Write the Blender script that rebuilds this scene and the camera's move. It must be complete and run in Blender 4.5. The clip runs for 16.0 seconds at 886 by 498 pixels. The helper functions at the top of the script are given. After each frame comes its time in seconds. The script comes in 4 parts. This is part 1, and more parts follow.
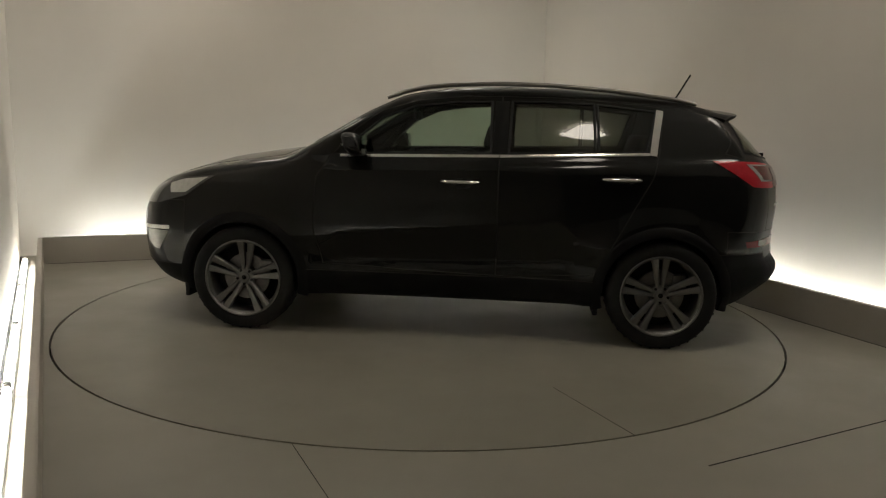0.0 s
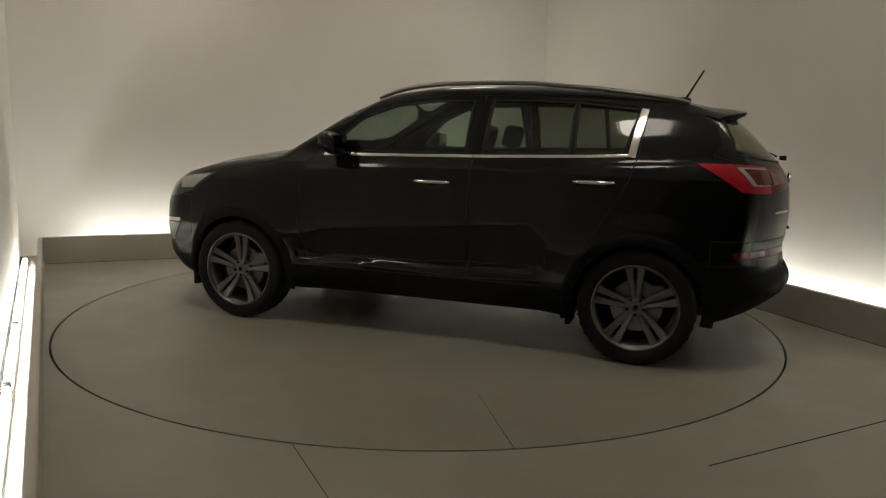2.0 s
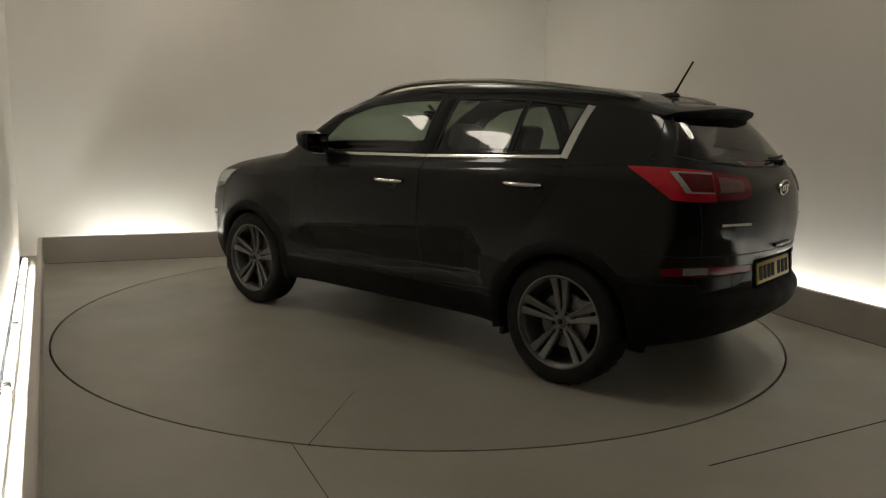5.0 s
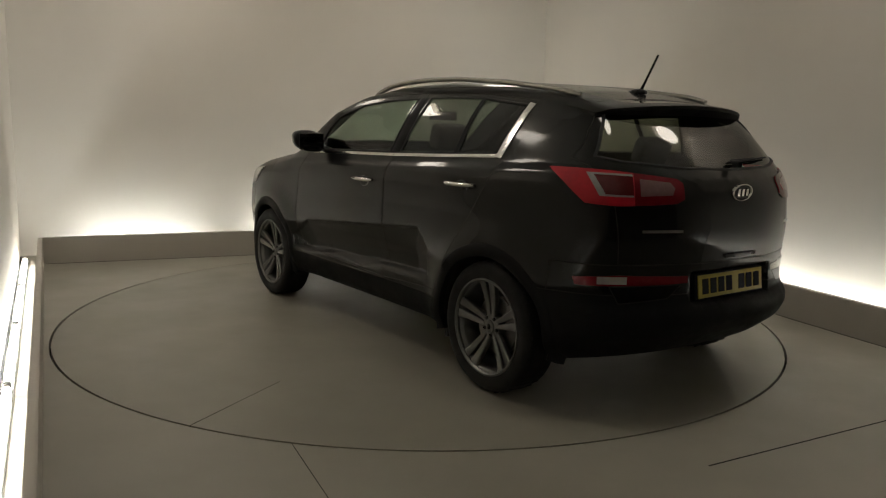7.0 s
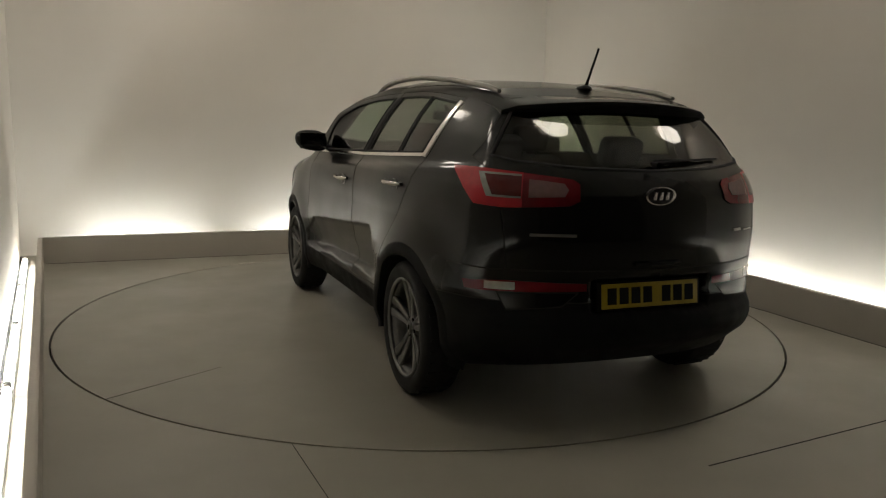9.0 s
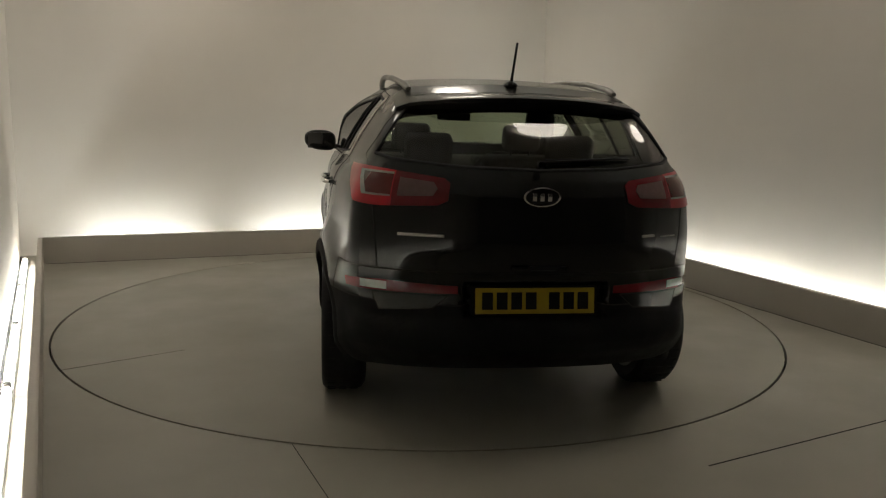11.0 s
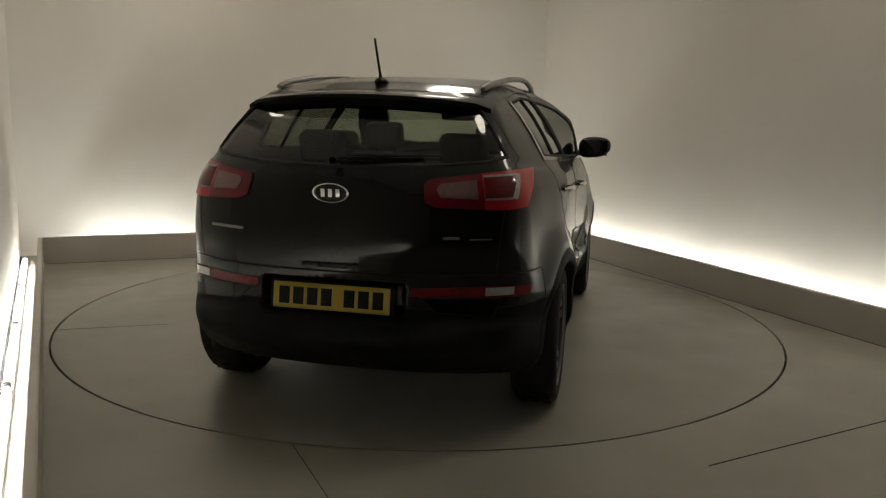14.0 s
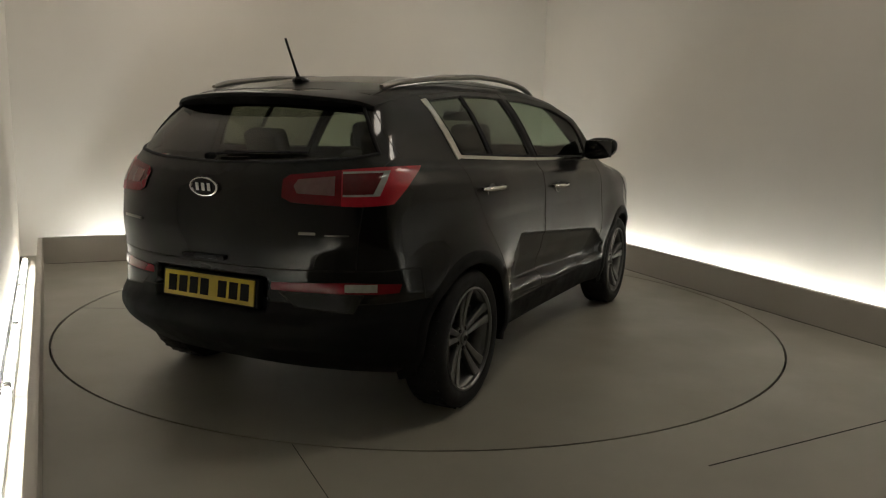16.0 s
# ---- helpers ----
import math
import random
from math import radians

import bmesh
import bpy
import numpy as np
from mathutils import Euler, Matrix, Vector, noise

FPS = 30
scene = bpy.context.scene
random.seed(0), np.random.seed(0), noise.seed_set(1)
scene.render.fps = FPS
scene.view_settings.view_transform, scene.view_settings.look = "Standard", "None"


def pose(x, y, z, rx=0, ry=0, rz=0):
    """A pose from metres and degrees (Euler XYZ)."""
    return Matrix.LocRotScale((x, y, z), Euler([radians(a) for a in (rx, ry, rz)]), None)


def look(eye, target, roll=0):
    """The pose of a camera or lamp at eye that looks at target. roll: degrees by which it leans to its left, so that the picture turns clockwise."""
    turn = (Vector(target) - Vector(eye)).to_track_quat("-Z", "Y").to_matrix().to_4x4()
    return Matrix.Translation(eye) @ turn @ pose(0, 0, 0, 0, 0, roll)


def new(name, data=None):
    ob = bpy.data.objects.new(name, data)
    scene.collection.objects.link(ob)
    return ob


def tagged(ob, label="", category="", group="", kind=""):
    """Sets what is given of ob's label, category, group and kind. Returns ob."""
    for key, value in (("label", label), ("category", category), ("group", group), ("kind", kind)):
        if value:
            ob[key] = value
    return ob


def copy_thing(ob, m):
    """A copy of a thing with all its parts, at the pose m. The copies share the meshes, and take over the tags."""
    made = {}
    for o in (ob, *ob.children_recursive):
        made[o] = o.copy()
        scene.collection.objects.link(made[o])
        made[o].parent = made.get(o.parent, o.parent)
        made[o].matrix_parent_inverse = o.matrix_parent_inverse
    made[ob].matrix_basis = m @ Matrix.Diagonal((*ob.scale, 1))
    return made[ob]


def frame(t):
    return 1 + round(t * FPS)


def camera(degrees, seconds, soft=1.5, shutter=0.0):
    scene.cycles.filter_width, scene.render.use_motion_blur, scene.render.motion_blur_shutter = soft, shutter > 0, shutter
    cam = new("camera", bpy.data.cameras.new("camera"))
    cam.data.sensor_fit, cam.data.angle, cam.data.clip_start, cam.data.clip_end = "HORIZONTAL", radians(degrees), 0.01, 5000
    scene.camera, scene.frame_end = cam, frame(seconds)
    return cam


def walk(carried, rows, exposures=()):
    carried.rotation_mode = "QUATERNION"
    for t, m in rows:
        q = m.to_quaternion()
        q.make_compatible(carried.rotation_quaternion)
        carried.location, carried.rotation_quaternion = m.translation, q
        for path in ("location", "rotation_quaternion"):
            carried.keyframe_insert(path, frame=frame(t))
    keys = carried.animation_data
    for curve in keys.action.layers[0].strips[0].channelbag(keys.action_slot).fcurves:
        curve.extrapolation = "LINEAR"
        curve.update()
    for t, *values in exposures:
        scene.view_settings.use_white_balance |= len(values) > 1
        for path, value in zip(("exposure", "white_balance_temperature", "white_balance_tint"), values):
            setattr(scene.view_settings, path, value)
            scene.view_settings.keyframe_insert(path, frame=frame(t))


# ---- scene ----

cam = camera(60.116, 16.0, soft=1.2)
EYE = Vector((-0.0195, -5.428, 1.341))
VIEW = look(EYE, EYE + Vector((0.02803, 0.98669, -0.16019)), 1.4275)
walk(cam, [(0.0, VIEW), (16.0, VIEW)])
scene.view_settings.exposure = 0.0

# ---------------------------------------------------------------- light
world = bpy.data.worlds.new("world")
scene.world = world
world.use_nodes = True
world.node_tree.nodes["Background"].inputs[0].default_value = (0.02, 0.02, 0.02, 1)
world.node_tree.nodes["Background"].inputs[1].default_value = 0.2

CEILING_Z = 3.4
LAMPS = [(1.05, -1.80), (2.85, -0.95), (-1.85, -0.75), (-2.10, 1.45), (0.25, 2.10)]
LAMP_GLOW = 9.3
TUBE_GLOW = 31.5

# ---------------------------------------------------------------- materials
def material(name):
    m = bpy.data.materials.new(name)
    m.use_nodes = True
    nt = m.node_tree
    return m, nt, nt.nodes["Principled BSDF"]


def vary(nt, scale, detail=4.0, coords="Object"):
    tc = nt.nodes.new("ShaderNodeTexCoord")
    n = nt.nodes.new("ShaderNodeTexNoise")
    n.inputs["Scale"].default_value, n.inputs["Detail"].default_value = scale, detail
    nt.links.new(tc.outputs[coords], n.inputs["Vector"])
    return n.outputs["Fac"]


def ramp(nt, fac, a, b, lo=0.3, hi=0.7):
    r = nt.nodes.new("ShaderNodeValToRGB")
    r.color_ramp.elements[0].position, r.color_ramp.elements[1].position = lo, hi
    r.color_ramp.elements[0].color, r.color_ramp.elements[1].color = (*a, 1), (*b, 1)
    nt.links.new(fac, r.inputs["Fac"])
    return r.outputs["Color"]


def bump(nt, bsdf, fac, strength, distance=0.002):
    b = nt.nodes.new("ShaderNodeBump")
    b.inputs["Strength"].default_value, b.inputs["Distance"].default_value = strength, distance
    nt.links.new(fac, b.inputs["Height"])
    nt.links.new(b.outputs["Normal"], bsdf.inputs["Normal"])


def mottled(name, a, b, rough, scale, fine=180.0, relief=0.15, metallic=0.0, rough_var=0.08, spec=0.5):
    """A surface with two scales of variation: broad blotches in colour and gloss, fine grain in relief."""
    m, nt, s = material(name)
    broad = vary(nt, scale, 6.0)
    nt.links.new(ramp(nt, broad, a, b), s.inputs["Base Color"])
    lo, hi = max(rough - rough_var, 0.02), min(rough + rough_var, 1.0)
    nt.links.new(ramp(nt, vary(nt, scale * 2.7, 3.0), (lo,) * 3, (hi,) * 3), s.inputs["Roughness"])
    if relief:
        bump(nt, s, vary(nt, fine, 3.0), relief)
    s.inputs["Metallic"].default_value = metallic
    s.inputs["Specular IOR Level"].default_value = spec
    return m


WALL = mottled("painted_wall", (0.66, 0.62, 0.56), (0.71, 0.67, 0.61), 0.75, 0.7, 90, 0.06)
# near-black colour carries the darkness of the unlit front side
FRONT = mottled("dark_front_stand_in", (0.05, 0.048, 0.045), (0.065, 0.06, 0.056), 0.8, 0.8, 60, 0.1)
CEIL = mottled("ceiling_paint", (0.58, 0.55, 0.50), (0.64, 0.61, 0.56), 0.85, 0.8, 60, 0.1)
KERB = mottled("kerb_paint", (0.47, 0.435, 0.385), (0.54, 0.50, 0.445), 0.6, 1.3, 70, 0.1)
FLOOR = mottled("floor_vinyl", (0.32, 0.304, 0.252), (0.39, 0.37, 0.312), 0.42, 0.9, 140, 0.05, rough_var=0.1)
DISC = mottled("turntable_vinyl", (0.29, 0.276, 0.226), (0.35, 0.332, 0.275), 0.40, 0.8, 140, 0.05, rough_var=0.1)
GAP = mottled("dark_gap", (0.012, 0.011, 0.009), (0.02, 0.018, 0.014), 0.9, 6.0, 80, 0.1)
RUBBER = mottled("rubber", (0.011, 0.011, 0.011), (0.016, 0.016, 0.016), 0.65, 5.0, 240, 0.25, spec=0.25)
PLASTIC = mottled("black_plastic", (0.008, 0.008, 0.008), (0.011, 0.011, 0.011), 0.62, 4.0, 400, 0.2, spec=0.12)
GLOSSY_BLACK = mottled("gloss_black_trim", (0.007, 0.007, 0.007), (0.011, 0.011, 0.011), 0.3, 3.0, 60, 0.0, spec=0.35)
CHROME = mottled("chrome", (0.72, 0.71, 0.69), (0.80, 0.79, 0.77), 0.16, 9.0, 60, 0.0, metallic=1.0, rough_var=0.05)
SATIN = mottled("satin_silver", (0.29, 0.275, 0.25), (0.34, 0.325, 0.30), 0.38, 6.0, 120, 0.0, metallic=1.0)
ALLOY = mottled("alloy", (0.17, 0.17, 0.165), (0.225, 0.225, 0.22), 0.36, 7.0, 160, 0.0, metallic=0.85)
STEEL = mottled("brake_steel", (0.16, 0.155, 0.15), (0.24, 0.23, 0.22), 0.45, 12.0, 120, 0.1, metallic=0.9)
FABRIC = mottled("seat_fabric", (0.022, 0.022, 0.022), (0.035, 0.034, 0.033), 0.9, 8.0, 420, 0.4)
LINER = mottled("cabin_lining", (0.04, 0.04, 0.038), (0.055, 0.054, 0.05), 0.9, 6.0, 300, 0.3)
HEADLINER = mottled("headlining", (0.30, 0.29, 0.27), (0.34, 0.33, 0.31), 0.95, 6.0, 300, 0.3)
# silver darkened in its colour to give the mirror's dark reflection
MIRROR = mottled("mirror_dark_reflection", (0.10, 0.10, 0.10), (0.12, 0.12, 0.12), 0.05, 3.0, 60, 0.0, metallic=1.0, rough_var=0.02)
PLATE = mottled("plate_yellow", (0.40, 0.29, 0.015), (0.46, 0.34, 0.022), 0.35, 9.0, 60, 0.0)
INK = mottled("plate_black", (0.012, 0.012, 0.012), (0.016, 0.016, 0.016), 0.6, 9.0, 60, 0.0, spec=0.1)


def car_paint():
    m, nt, s = material("car_paint")
    flakes = vary(nt, 2600.0, 2.0)
    nt.links.new(ramp(nt, flakes, (0.0045, 0.0047, 0.0042), (0.014, 0.0135, 0.0122), 0.45, 0.75), s.inputs["Base Color"])
    s.inputs["Metallic"].default_value = 0.38
    nt.links.new(ramp(nt, vary(nt, 2.0, 5.0), (0.33,) * 3, (0.43,) * 3), s.inputs["Roughness"])
    s.inputs["Specular IOR Level"].default_value = 0.05
    s.inputs["Coat Weight"].default_value = 0.68
    s.inputs["Coat Roughness"].default_value = 0.075
    return m


PAINT = car_paint()


def window_glass(name, tint, rough=0.03):
    m = bpy.data.materials.new(name)
    m.use_nodes = True
    nt = m.node_tree
    nt.nodes.remove(nt.nodes["Principled BSDF"])
    out = nt.nodes["Material Output"]
    through_it = nt.nodes.new("ShaderNodeBsdfTransparent")
    through_it.inputs[0].default_value = (*tint, 1)
    gloss = nt.nodes.new("ShaderNodeBsdfGlossy")
    gloss.inputs["Roughness"].default_value = rough
    facing = nt.nodes.new("ShaderNodeLayerWeight")
    facing.inputs["Blend"].default_value = 0.5
    steep = nt.nodes.new("ShaderNodeMath")
    steep.operation = "POWER"
    steep.inputs[1].default_value = 5.0
    nt.links.new(facing.outputs["Facing"], steep.inputs[0])
    fres = nt.nodes.new("ShaderNodeMath")
    fres.operation = "MULTIPLY_ADD"
    fres.inputs[1].default_value, fres.inputs[2].default_value = 0.92, 0.075
    nt.links.new(steep.outputs[0], fres.inputs[0])
    mix = nt.nodes.new("ShaderNodeMixShader")
    nt.links.new(fres.outputs[0], mix.inputs[0])
    nt.links.new(through_it.outputs[0], mix.inputs[1])
    nt.links.new(gloss.outputs[0], mix.inputs[2])
    nt.links.new(mix.outputs[0], out.inputs[0])
    return m


GLASS = window_glass("tinted_glass", (0.52, 0.60, 0.52))
PRIVACY = window_glass("privacy_glass", (0.27, 0.29, 0.25))
REAR_TINT = window_glass("rear_privacy_glass", (0.50, 0.52, 0.42))


def lens(name, colour, rough=0.1, coat=0.8):
    m, nt, s = material(name)
    nt.links.new(ramp(nt, vary(nt, 40.0, 2.0), tuple(0.85 * c for c in colour), colour), s.inputs["Base Color"])
    s.inputs["Roughness"].default_value = rough
    s.inputs["Specular IOR Level"].default_value = 0.3
    s.inputs["Coat Weight"].default_value = coat
    s.inputs["Coat Roughness"].default_value = 0.03
    return m


RED = lens("red_lens", (0.50, 0.006, 0.020), 0.28, 0.5)
MID_RED = lens("smoked_red_lens", (0.17, 0.003, 0.009), 0.25, 0.5)
DARK_RED = lens("dark_red_lens", (0.12, 0.005, 0.007), 0.2)
CLEAR = lens("clear_lens", (0.38, 0.37, 0.36), 0.15)
PALE = lens("pale_lamp_lens", (0.55, 0.55, 0.53), 0.2)
SMOKE = lens("dark_lamp_housing", (0.07, 0.07, 0.07), 0.2)
PINK = lens("pink_lens", (0.21, 0.11, 0.11), 0.2)


def glowing(name, colour, strength):
    m, nt, s = material(name)
    s.inputs["Base Color"].default_value = (0.8, 0.8, 0.78, 1)
    s.inputs["Roughness"].default_value = 0.4
    s.inputs["Emission Color"].default_value = (*colour, 1)
    s.inputs["Emission Strength"].default_value = strength
    return m


TUBE = glowing("tube_glow", (0.95, 1.0, 0.99), TUBE_GLOW)
DIFFUSER = glowing("lamp_diffuser", (1.0, 0.905, 0.785), LAMP_GLOW)


# ---------------------------------------------------------------- mesh helpers
def finish(name, bm, mat, parent=None, label="", smooth=False):
    me = bpy.data.meshes.new(name)
    bmesh.ops.recalc_face_normals(bm, faces=bm.faces)
    bm.to_mesh(me)
    bm.free()
    me.materials.append(mat)
    if smooth:
        me.shade_smooth()
        me.set_sharp_from_angle(angle=radians(40))
    ob = new(name, me)
    ob.parent = parent
    if label:
        tagged(ob, label)
    return ob


def part(name, bm, mat, parent, label="", smooth=True):
    return finish(name, bm, mat, parent, label, smooth)


def prism(bm, outline, z0, z1):
    """Adds an upright prism over a plan outline."""
    lo = [bm.verts.new((x, y, z0)) for x, y in outline]
    hi = [bm.verts.new((x, y, z1)) for x, y in outline]
    n = len(outline)
    bm.faces.new(lo[::-1])
    bm.faces.new(hi)
    for i in range(n):
        bm.faces.new((lo[i], lo[(i + 1) % n], hi[(i + 1) % n], hi[i]))


def box(bm, centre, size, m=Matrix(), bevel=0.0, segments=2):
    got = bmesh.ops.create_cube(bm, size=1.0, matrix=m @ Matrix.Translation(centre) @ Matrix.Diagonal((*size, 1)))
    if bevel:
        edges = list({e for v in got["verts"] for e in v.link_edges})
        bmesh.ops.bevel(bm, geom=edges, offset=bevel, segments=segments, profile=0.6, affect="EDGES")


def tube(bm, points, radius, sides=10, squash=1.0, taper=None, cap=True):
    """A round bar along points; squash flattens it upright."""
    rings = []
    pts = [Vector(p) for p in points]
    for i, p in enumerate(pts):
        d = (pts[min(i + 1, len(pts) - 1)] - pts[max(i - 1, 0)]).normalized()
        a = d.cross(Vector((0, 0, 1)))
        a = a.normalized() if a.length > 1e-4 else Vector((1, 0, 0))
        b = a.cross(d).normalized()
        r = radius * (taper[i] if taper else 1.0)
        rings.append([bm.verts.new(p + a * r * math.cos(2 * math.pi * k / sides) + b * r * squash * math.sin(2 * math.pi * k / sides)) for k in range(sides)])
    for r0, r1 in zip(rings, rings[1:]):
        for k in range(sides):
            bm.faces.new((r0[k], r0[(k + 1) % sides], r1[(k + 1) % sides], r1[k]))
    if cap:
        bm.faces.new(rings[0][::-1])
        bm.faces.new(rings[-1])


def lathe(bm, profile, sides=48, m=Matrix(), closed=False):
    """Turns a profile of (radius, along) round the local y axis."""
    rings = []
    for k in range(sides):
        a = 2 * math.pi * k / sides
        rings.append([bm.verts.new(m @ Vector((r * math.cos(a), t, r * math.sin(a)))) for r, t in profile])
    n = len(profile)
    for k in range(sides):
        r0, r1 = rings[k], rings[(k + 1) % sides]
        for i in range(n if closed else n - 1):
            bm.faces.new((r0[i], r0[(i + 1) % n], r1[(i + 1) % n], r1[i]))


# ---------------------------------------------------------------- the room
R = 2.4193
BL = Vector((-3.455, 1.522))
BR = Vector((1.357, 3.452))
BACK = (BR - BL).normalized()
BACK_N = Vector((-BACK.y, BACK.x))
RIGHT = Vector((0.359, -0.933)).normalized()
RIGHT_N = Vector((-RIGHT.y, RIGHT.x))
LEFT = Vector((0.434, -0.901)).normalized()
LEFT_N = Vector((LEFT.y, -LEFT.x))
KERB_H = 0.243
KERB_T = 0.04
D_BACK, D_RIGHT, D_LEFT = 0.5, 0.26, 0.2


def meet(p, u, q, v):
    d = q - p
    s = (d.x * v.y - d.y * v.x) / (u.x * v.y - u.y * v.x)
    return p + u * s


WALL_BL = meet(BL + BACK_N * D_BACK, BACK, BL + LEFT_N * D_LEFT, LEFT)
WALL_BR = meet(BR + BACK_N * D_BACK, BACK, BR + RIGHT_N * D_RIGHT, RIGHT)
FRONT_P = Vector((0.0, -6.9))
WALL_FL = meet(FRONT_P, BACK, BL + LEFT_N * D_LEFT, LEFT)
WALL_FR = meet(FRONT_P, BACK, BR + RIGHT_N * D_RIGHT, RIGHT)


def structure(name, bm, mat, label, category, smooth=False):
    return tagged(finish(name, bm, mat, None, "", smooth), label, category, kind="structure")


def slab_wall(name, a, b, outward, mat, label):
    bm = bmesh.new()
    o = outward * 0.15
    prism(bm, [a, b, b + o, a + o], -0.02, CEILING_Z)
    return structure(name, bm, mat, label, "wall")


def build_room():
    slab_wall("wall_back", WALL_BL - BACK * 0.15, WALL_BR + BACK * 0.15, BACK_N, WALL, "off-white painted studio wall lit from below by hidden tubes")
    slab_wall("wall_right", WALL_BR, WALL_FR, RIGHT_N, WALL, "off-white painted studio wall washed by light from its foot")
    slab_wall("wall_left", WALL_BL, WALL_FL, LEFT_N, WALL, "off-white painted wall close beside a glowing light trough")
    # unseen dark closure, added so the bodywork reflects an unlit front
    slab_wall("front_stand_in", WALL_FL, WALL_FR, -BACK_N, FRONT, "added unseen dark wall standing in for the unlit open front")
    bm = bmesh.new()
    e = 0.2
    prism(bm, [WALL_FL + LEFT_N * e - BACK_N * e, WALL_FR + RIGHT_N * e - BACK_N * e, WALL_BR + RIGHT_N * e + BACK_N * e, WALL_BL + LEFT_N * e + BACK_N * e], CEILING_Z, CEILING_Z + 0.12)
    structure("ceiling", bm, CEIL, "plain matt ceiling above the turntable studio", "ceiling")

    # floor with a round well for the turntable
    bm = bmesh.new()
    n = 144
    ring = [bm.verts.new(((R + 0.007) * math.cos(2 * math.pi * k / n), (R + 0.007) * math.sin(2 * math.pi * k / n), 0)) for k in range(n)]
    pit = [bm.verts.new((v.co.x, v.co.y, -0.06)) for v in ring]
    out = []
    corners = [WALL_FL + (LEFT_N - BACK_N) * 0.1, WALL_FR + (RIGHT_N - BACK_N) * 0.1, WALL_BR + (RIGHT_N + BACK_N) * 0.1, WALL_BL + (LEFT_N + BACK_N) * 0.1]
    for v in ring:
        d = Vector((v.co.x, v.co.y)).normalized()
        best = None
        for i in range(4):
            a, b = corners[i], corners[(i + 1) % 4]
            den = d.x * (b - a).y - d.y * (b - a).x
            if abs(den) < 1e-9:
                continue
            s = (a.x * (b - a).y - a.y * (b - a).x) / den
            u = (a.x * d.y - a.y * d.x) / den
            if s > 0 and -1e-6 <= u <= 1 + 1e-6 and (best is None or s < best):
                best = s
        out.append(bm.verts.new((d.x * best, d.y * best, 0)))
    for k in range(n):
        j = (k + 1) % n
        bm.faces.new((ring[k], out[k], out[j], ring[j]))
        bm.faces.new((ring[j], pit[j], pit[k], ring[k]))
    structure("floor", bm, FLOOR, "worn beige-grey vinyl studio floor round a turntable", "floor")
    bm = bmesh.new()
    bmesh.ops.create_circle(bm, cap_ends=True, radius=R + 0.05, segments=96, matrix=Matrix.Translation((0, 0, -0.06)))
    structure("turntable_pit", bm, GAP, "dark recess under the turntable's edge", "recess")

    # joints between the floor sheets
    for a, b in (((1.166, -2.528), (3.85, -1.196)), ((-0.545, -2.372), (0.72, -5.194))):
        a, b = Vector(a), Vector(b)
        u = (b - a).normalized()
        w = Vector((-u.y, u.x)) * (0.0035 if a.x > 0 else 0.0012)
        bm = bmesh.new()
        prism(bm, [a - w, b - w, b + w, a + w], -0.01, 0.0015)
        structure("floor_joint", bm, GAP, "thin dark joint between two floor sheets", "floor joint")

    # kerbs: low walls with light troughs behind them
    def kerb(name, a, b, n_out, label):
        bm = bmesh.new()
        t = n_out * KERB_T
        prism(bm, [a, b, b + t, a + t], 0.0, KERB_H)
        bmesh.ops.bevel(bm, geom=[e for e in bm.edges if all(v.co.z > 0.2 for v in e.verts)], offset=0.005, segments=2, affect="EDGES")
        structure(name, bm, KERB, label, "kerb")

    kerb("kerb_back", BL, BR, BACK_N, "low beige kerb hiding wall-washing tubes")
    kerb("kerb_right", BR + RIGHT * 0.0, BR + RIGHT * 7.6, RIGHT_N, "low beige kerb hiding wall-washing tubes")
    kerb("kerb_left", BL, BL + LEFT * 8.4, LEFT_N, "low beige kerb beside a bright light trough")
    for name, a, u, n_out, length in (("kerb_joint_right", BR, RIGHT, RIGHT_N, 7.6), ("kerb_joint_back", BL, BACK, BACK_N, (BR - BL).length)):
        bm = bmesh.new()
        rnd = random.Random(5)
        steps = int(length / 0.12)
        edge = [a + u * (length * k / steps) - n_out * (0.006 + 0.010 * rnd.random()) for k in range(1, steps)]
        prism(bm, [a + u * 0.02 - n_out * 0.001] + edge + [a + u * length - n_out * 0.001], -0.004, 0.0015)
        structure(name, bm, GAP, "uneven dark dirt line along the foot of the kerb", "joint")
    # dark shadow gap at the foot of the left wall
    bm = bmesh.new()
    a, b = WALL_BL + LEFT * 0.12, WALL_BL + LEFT * 8.0
    prism(bm, [a, b, b - LEFT_N * 0.012, a - LEFT_N * 0.012], 0.0, 0.012)
    structure("baseboard", bm, GAP, "thin dark gap strip at the foot of the wall", "baseboard")


def light_tube(name_at, along, length, z=0.05):
    """A fluorescent batten lying in the trough: tray, glowing tube and two end caps."""
    ang = math.degrees(math.atan2(along.y, along.x))
    ob = tagged(new("tube_light"), "glowing white fluorescent tube batten lying behind the kerb", "tube light", "tube lights behind the kerbs")
    bm = bmesh.new()
    box(bm, (length / 2, 0, 0.012), (length, 0.05, 0.024), bevel=0.004)
    part("tray", bm, SATIN, ob)
    bm = bmesh.new()
    tube(bm, [(0.03, 0, z), (length - 0.03, 0, z)], 0.019, 14)
    part("tube", bm, TUBE, ob)
    for x in (0.02, length - 0.02):
        bm = bmesh.new()
        box(bm, (x, 0, 0.042), (0.03, 0.036, 0.05), bevel=0.005)
        part("lamp_holder", bm, SATIN, ob)
    ob.matrix_basis = pose(name_at.x, name_at.y, 0.0, 0, 0, ang)
    return ob


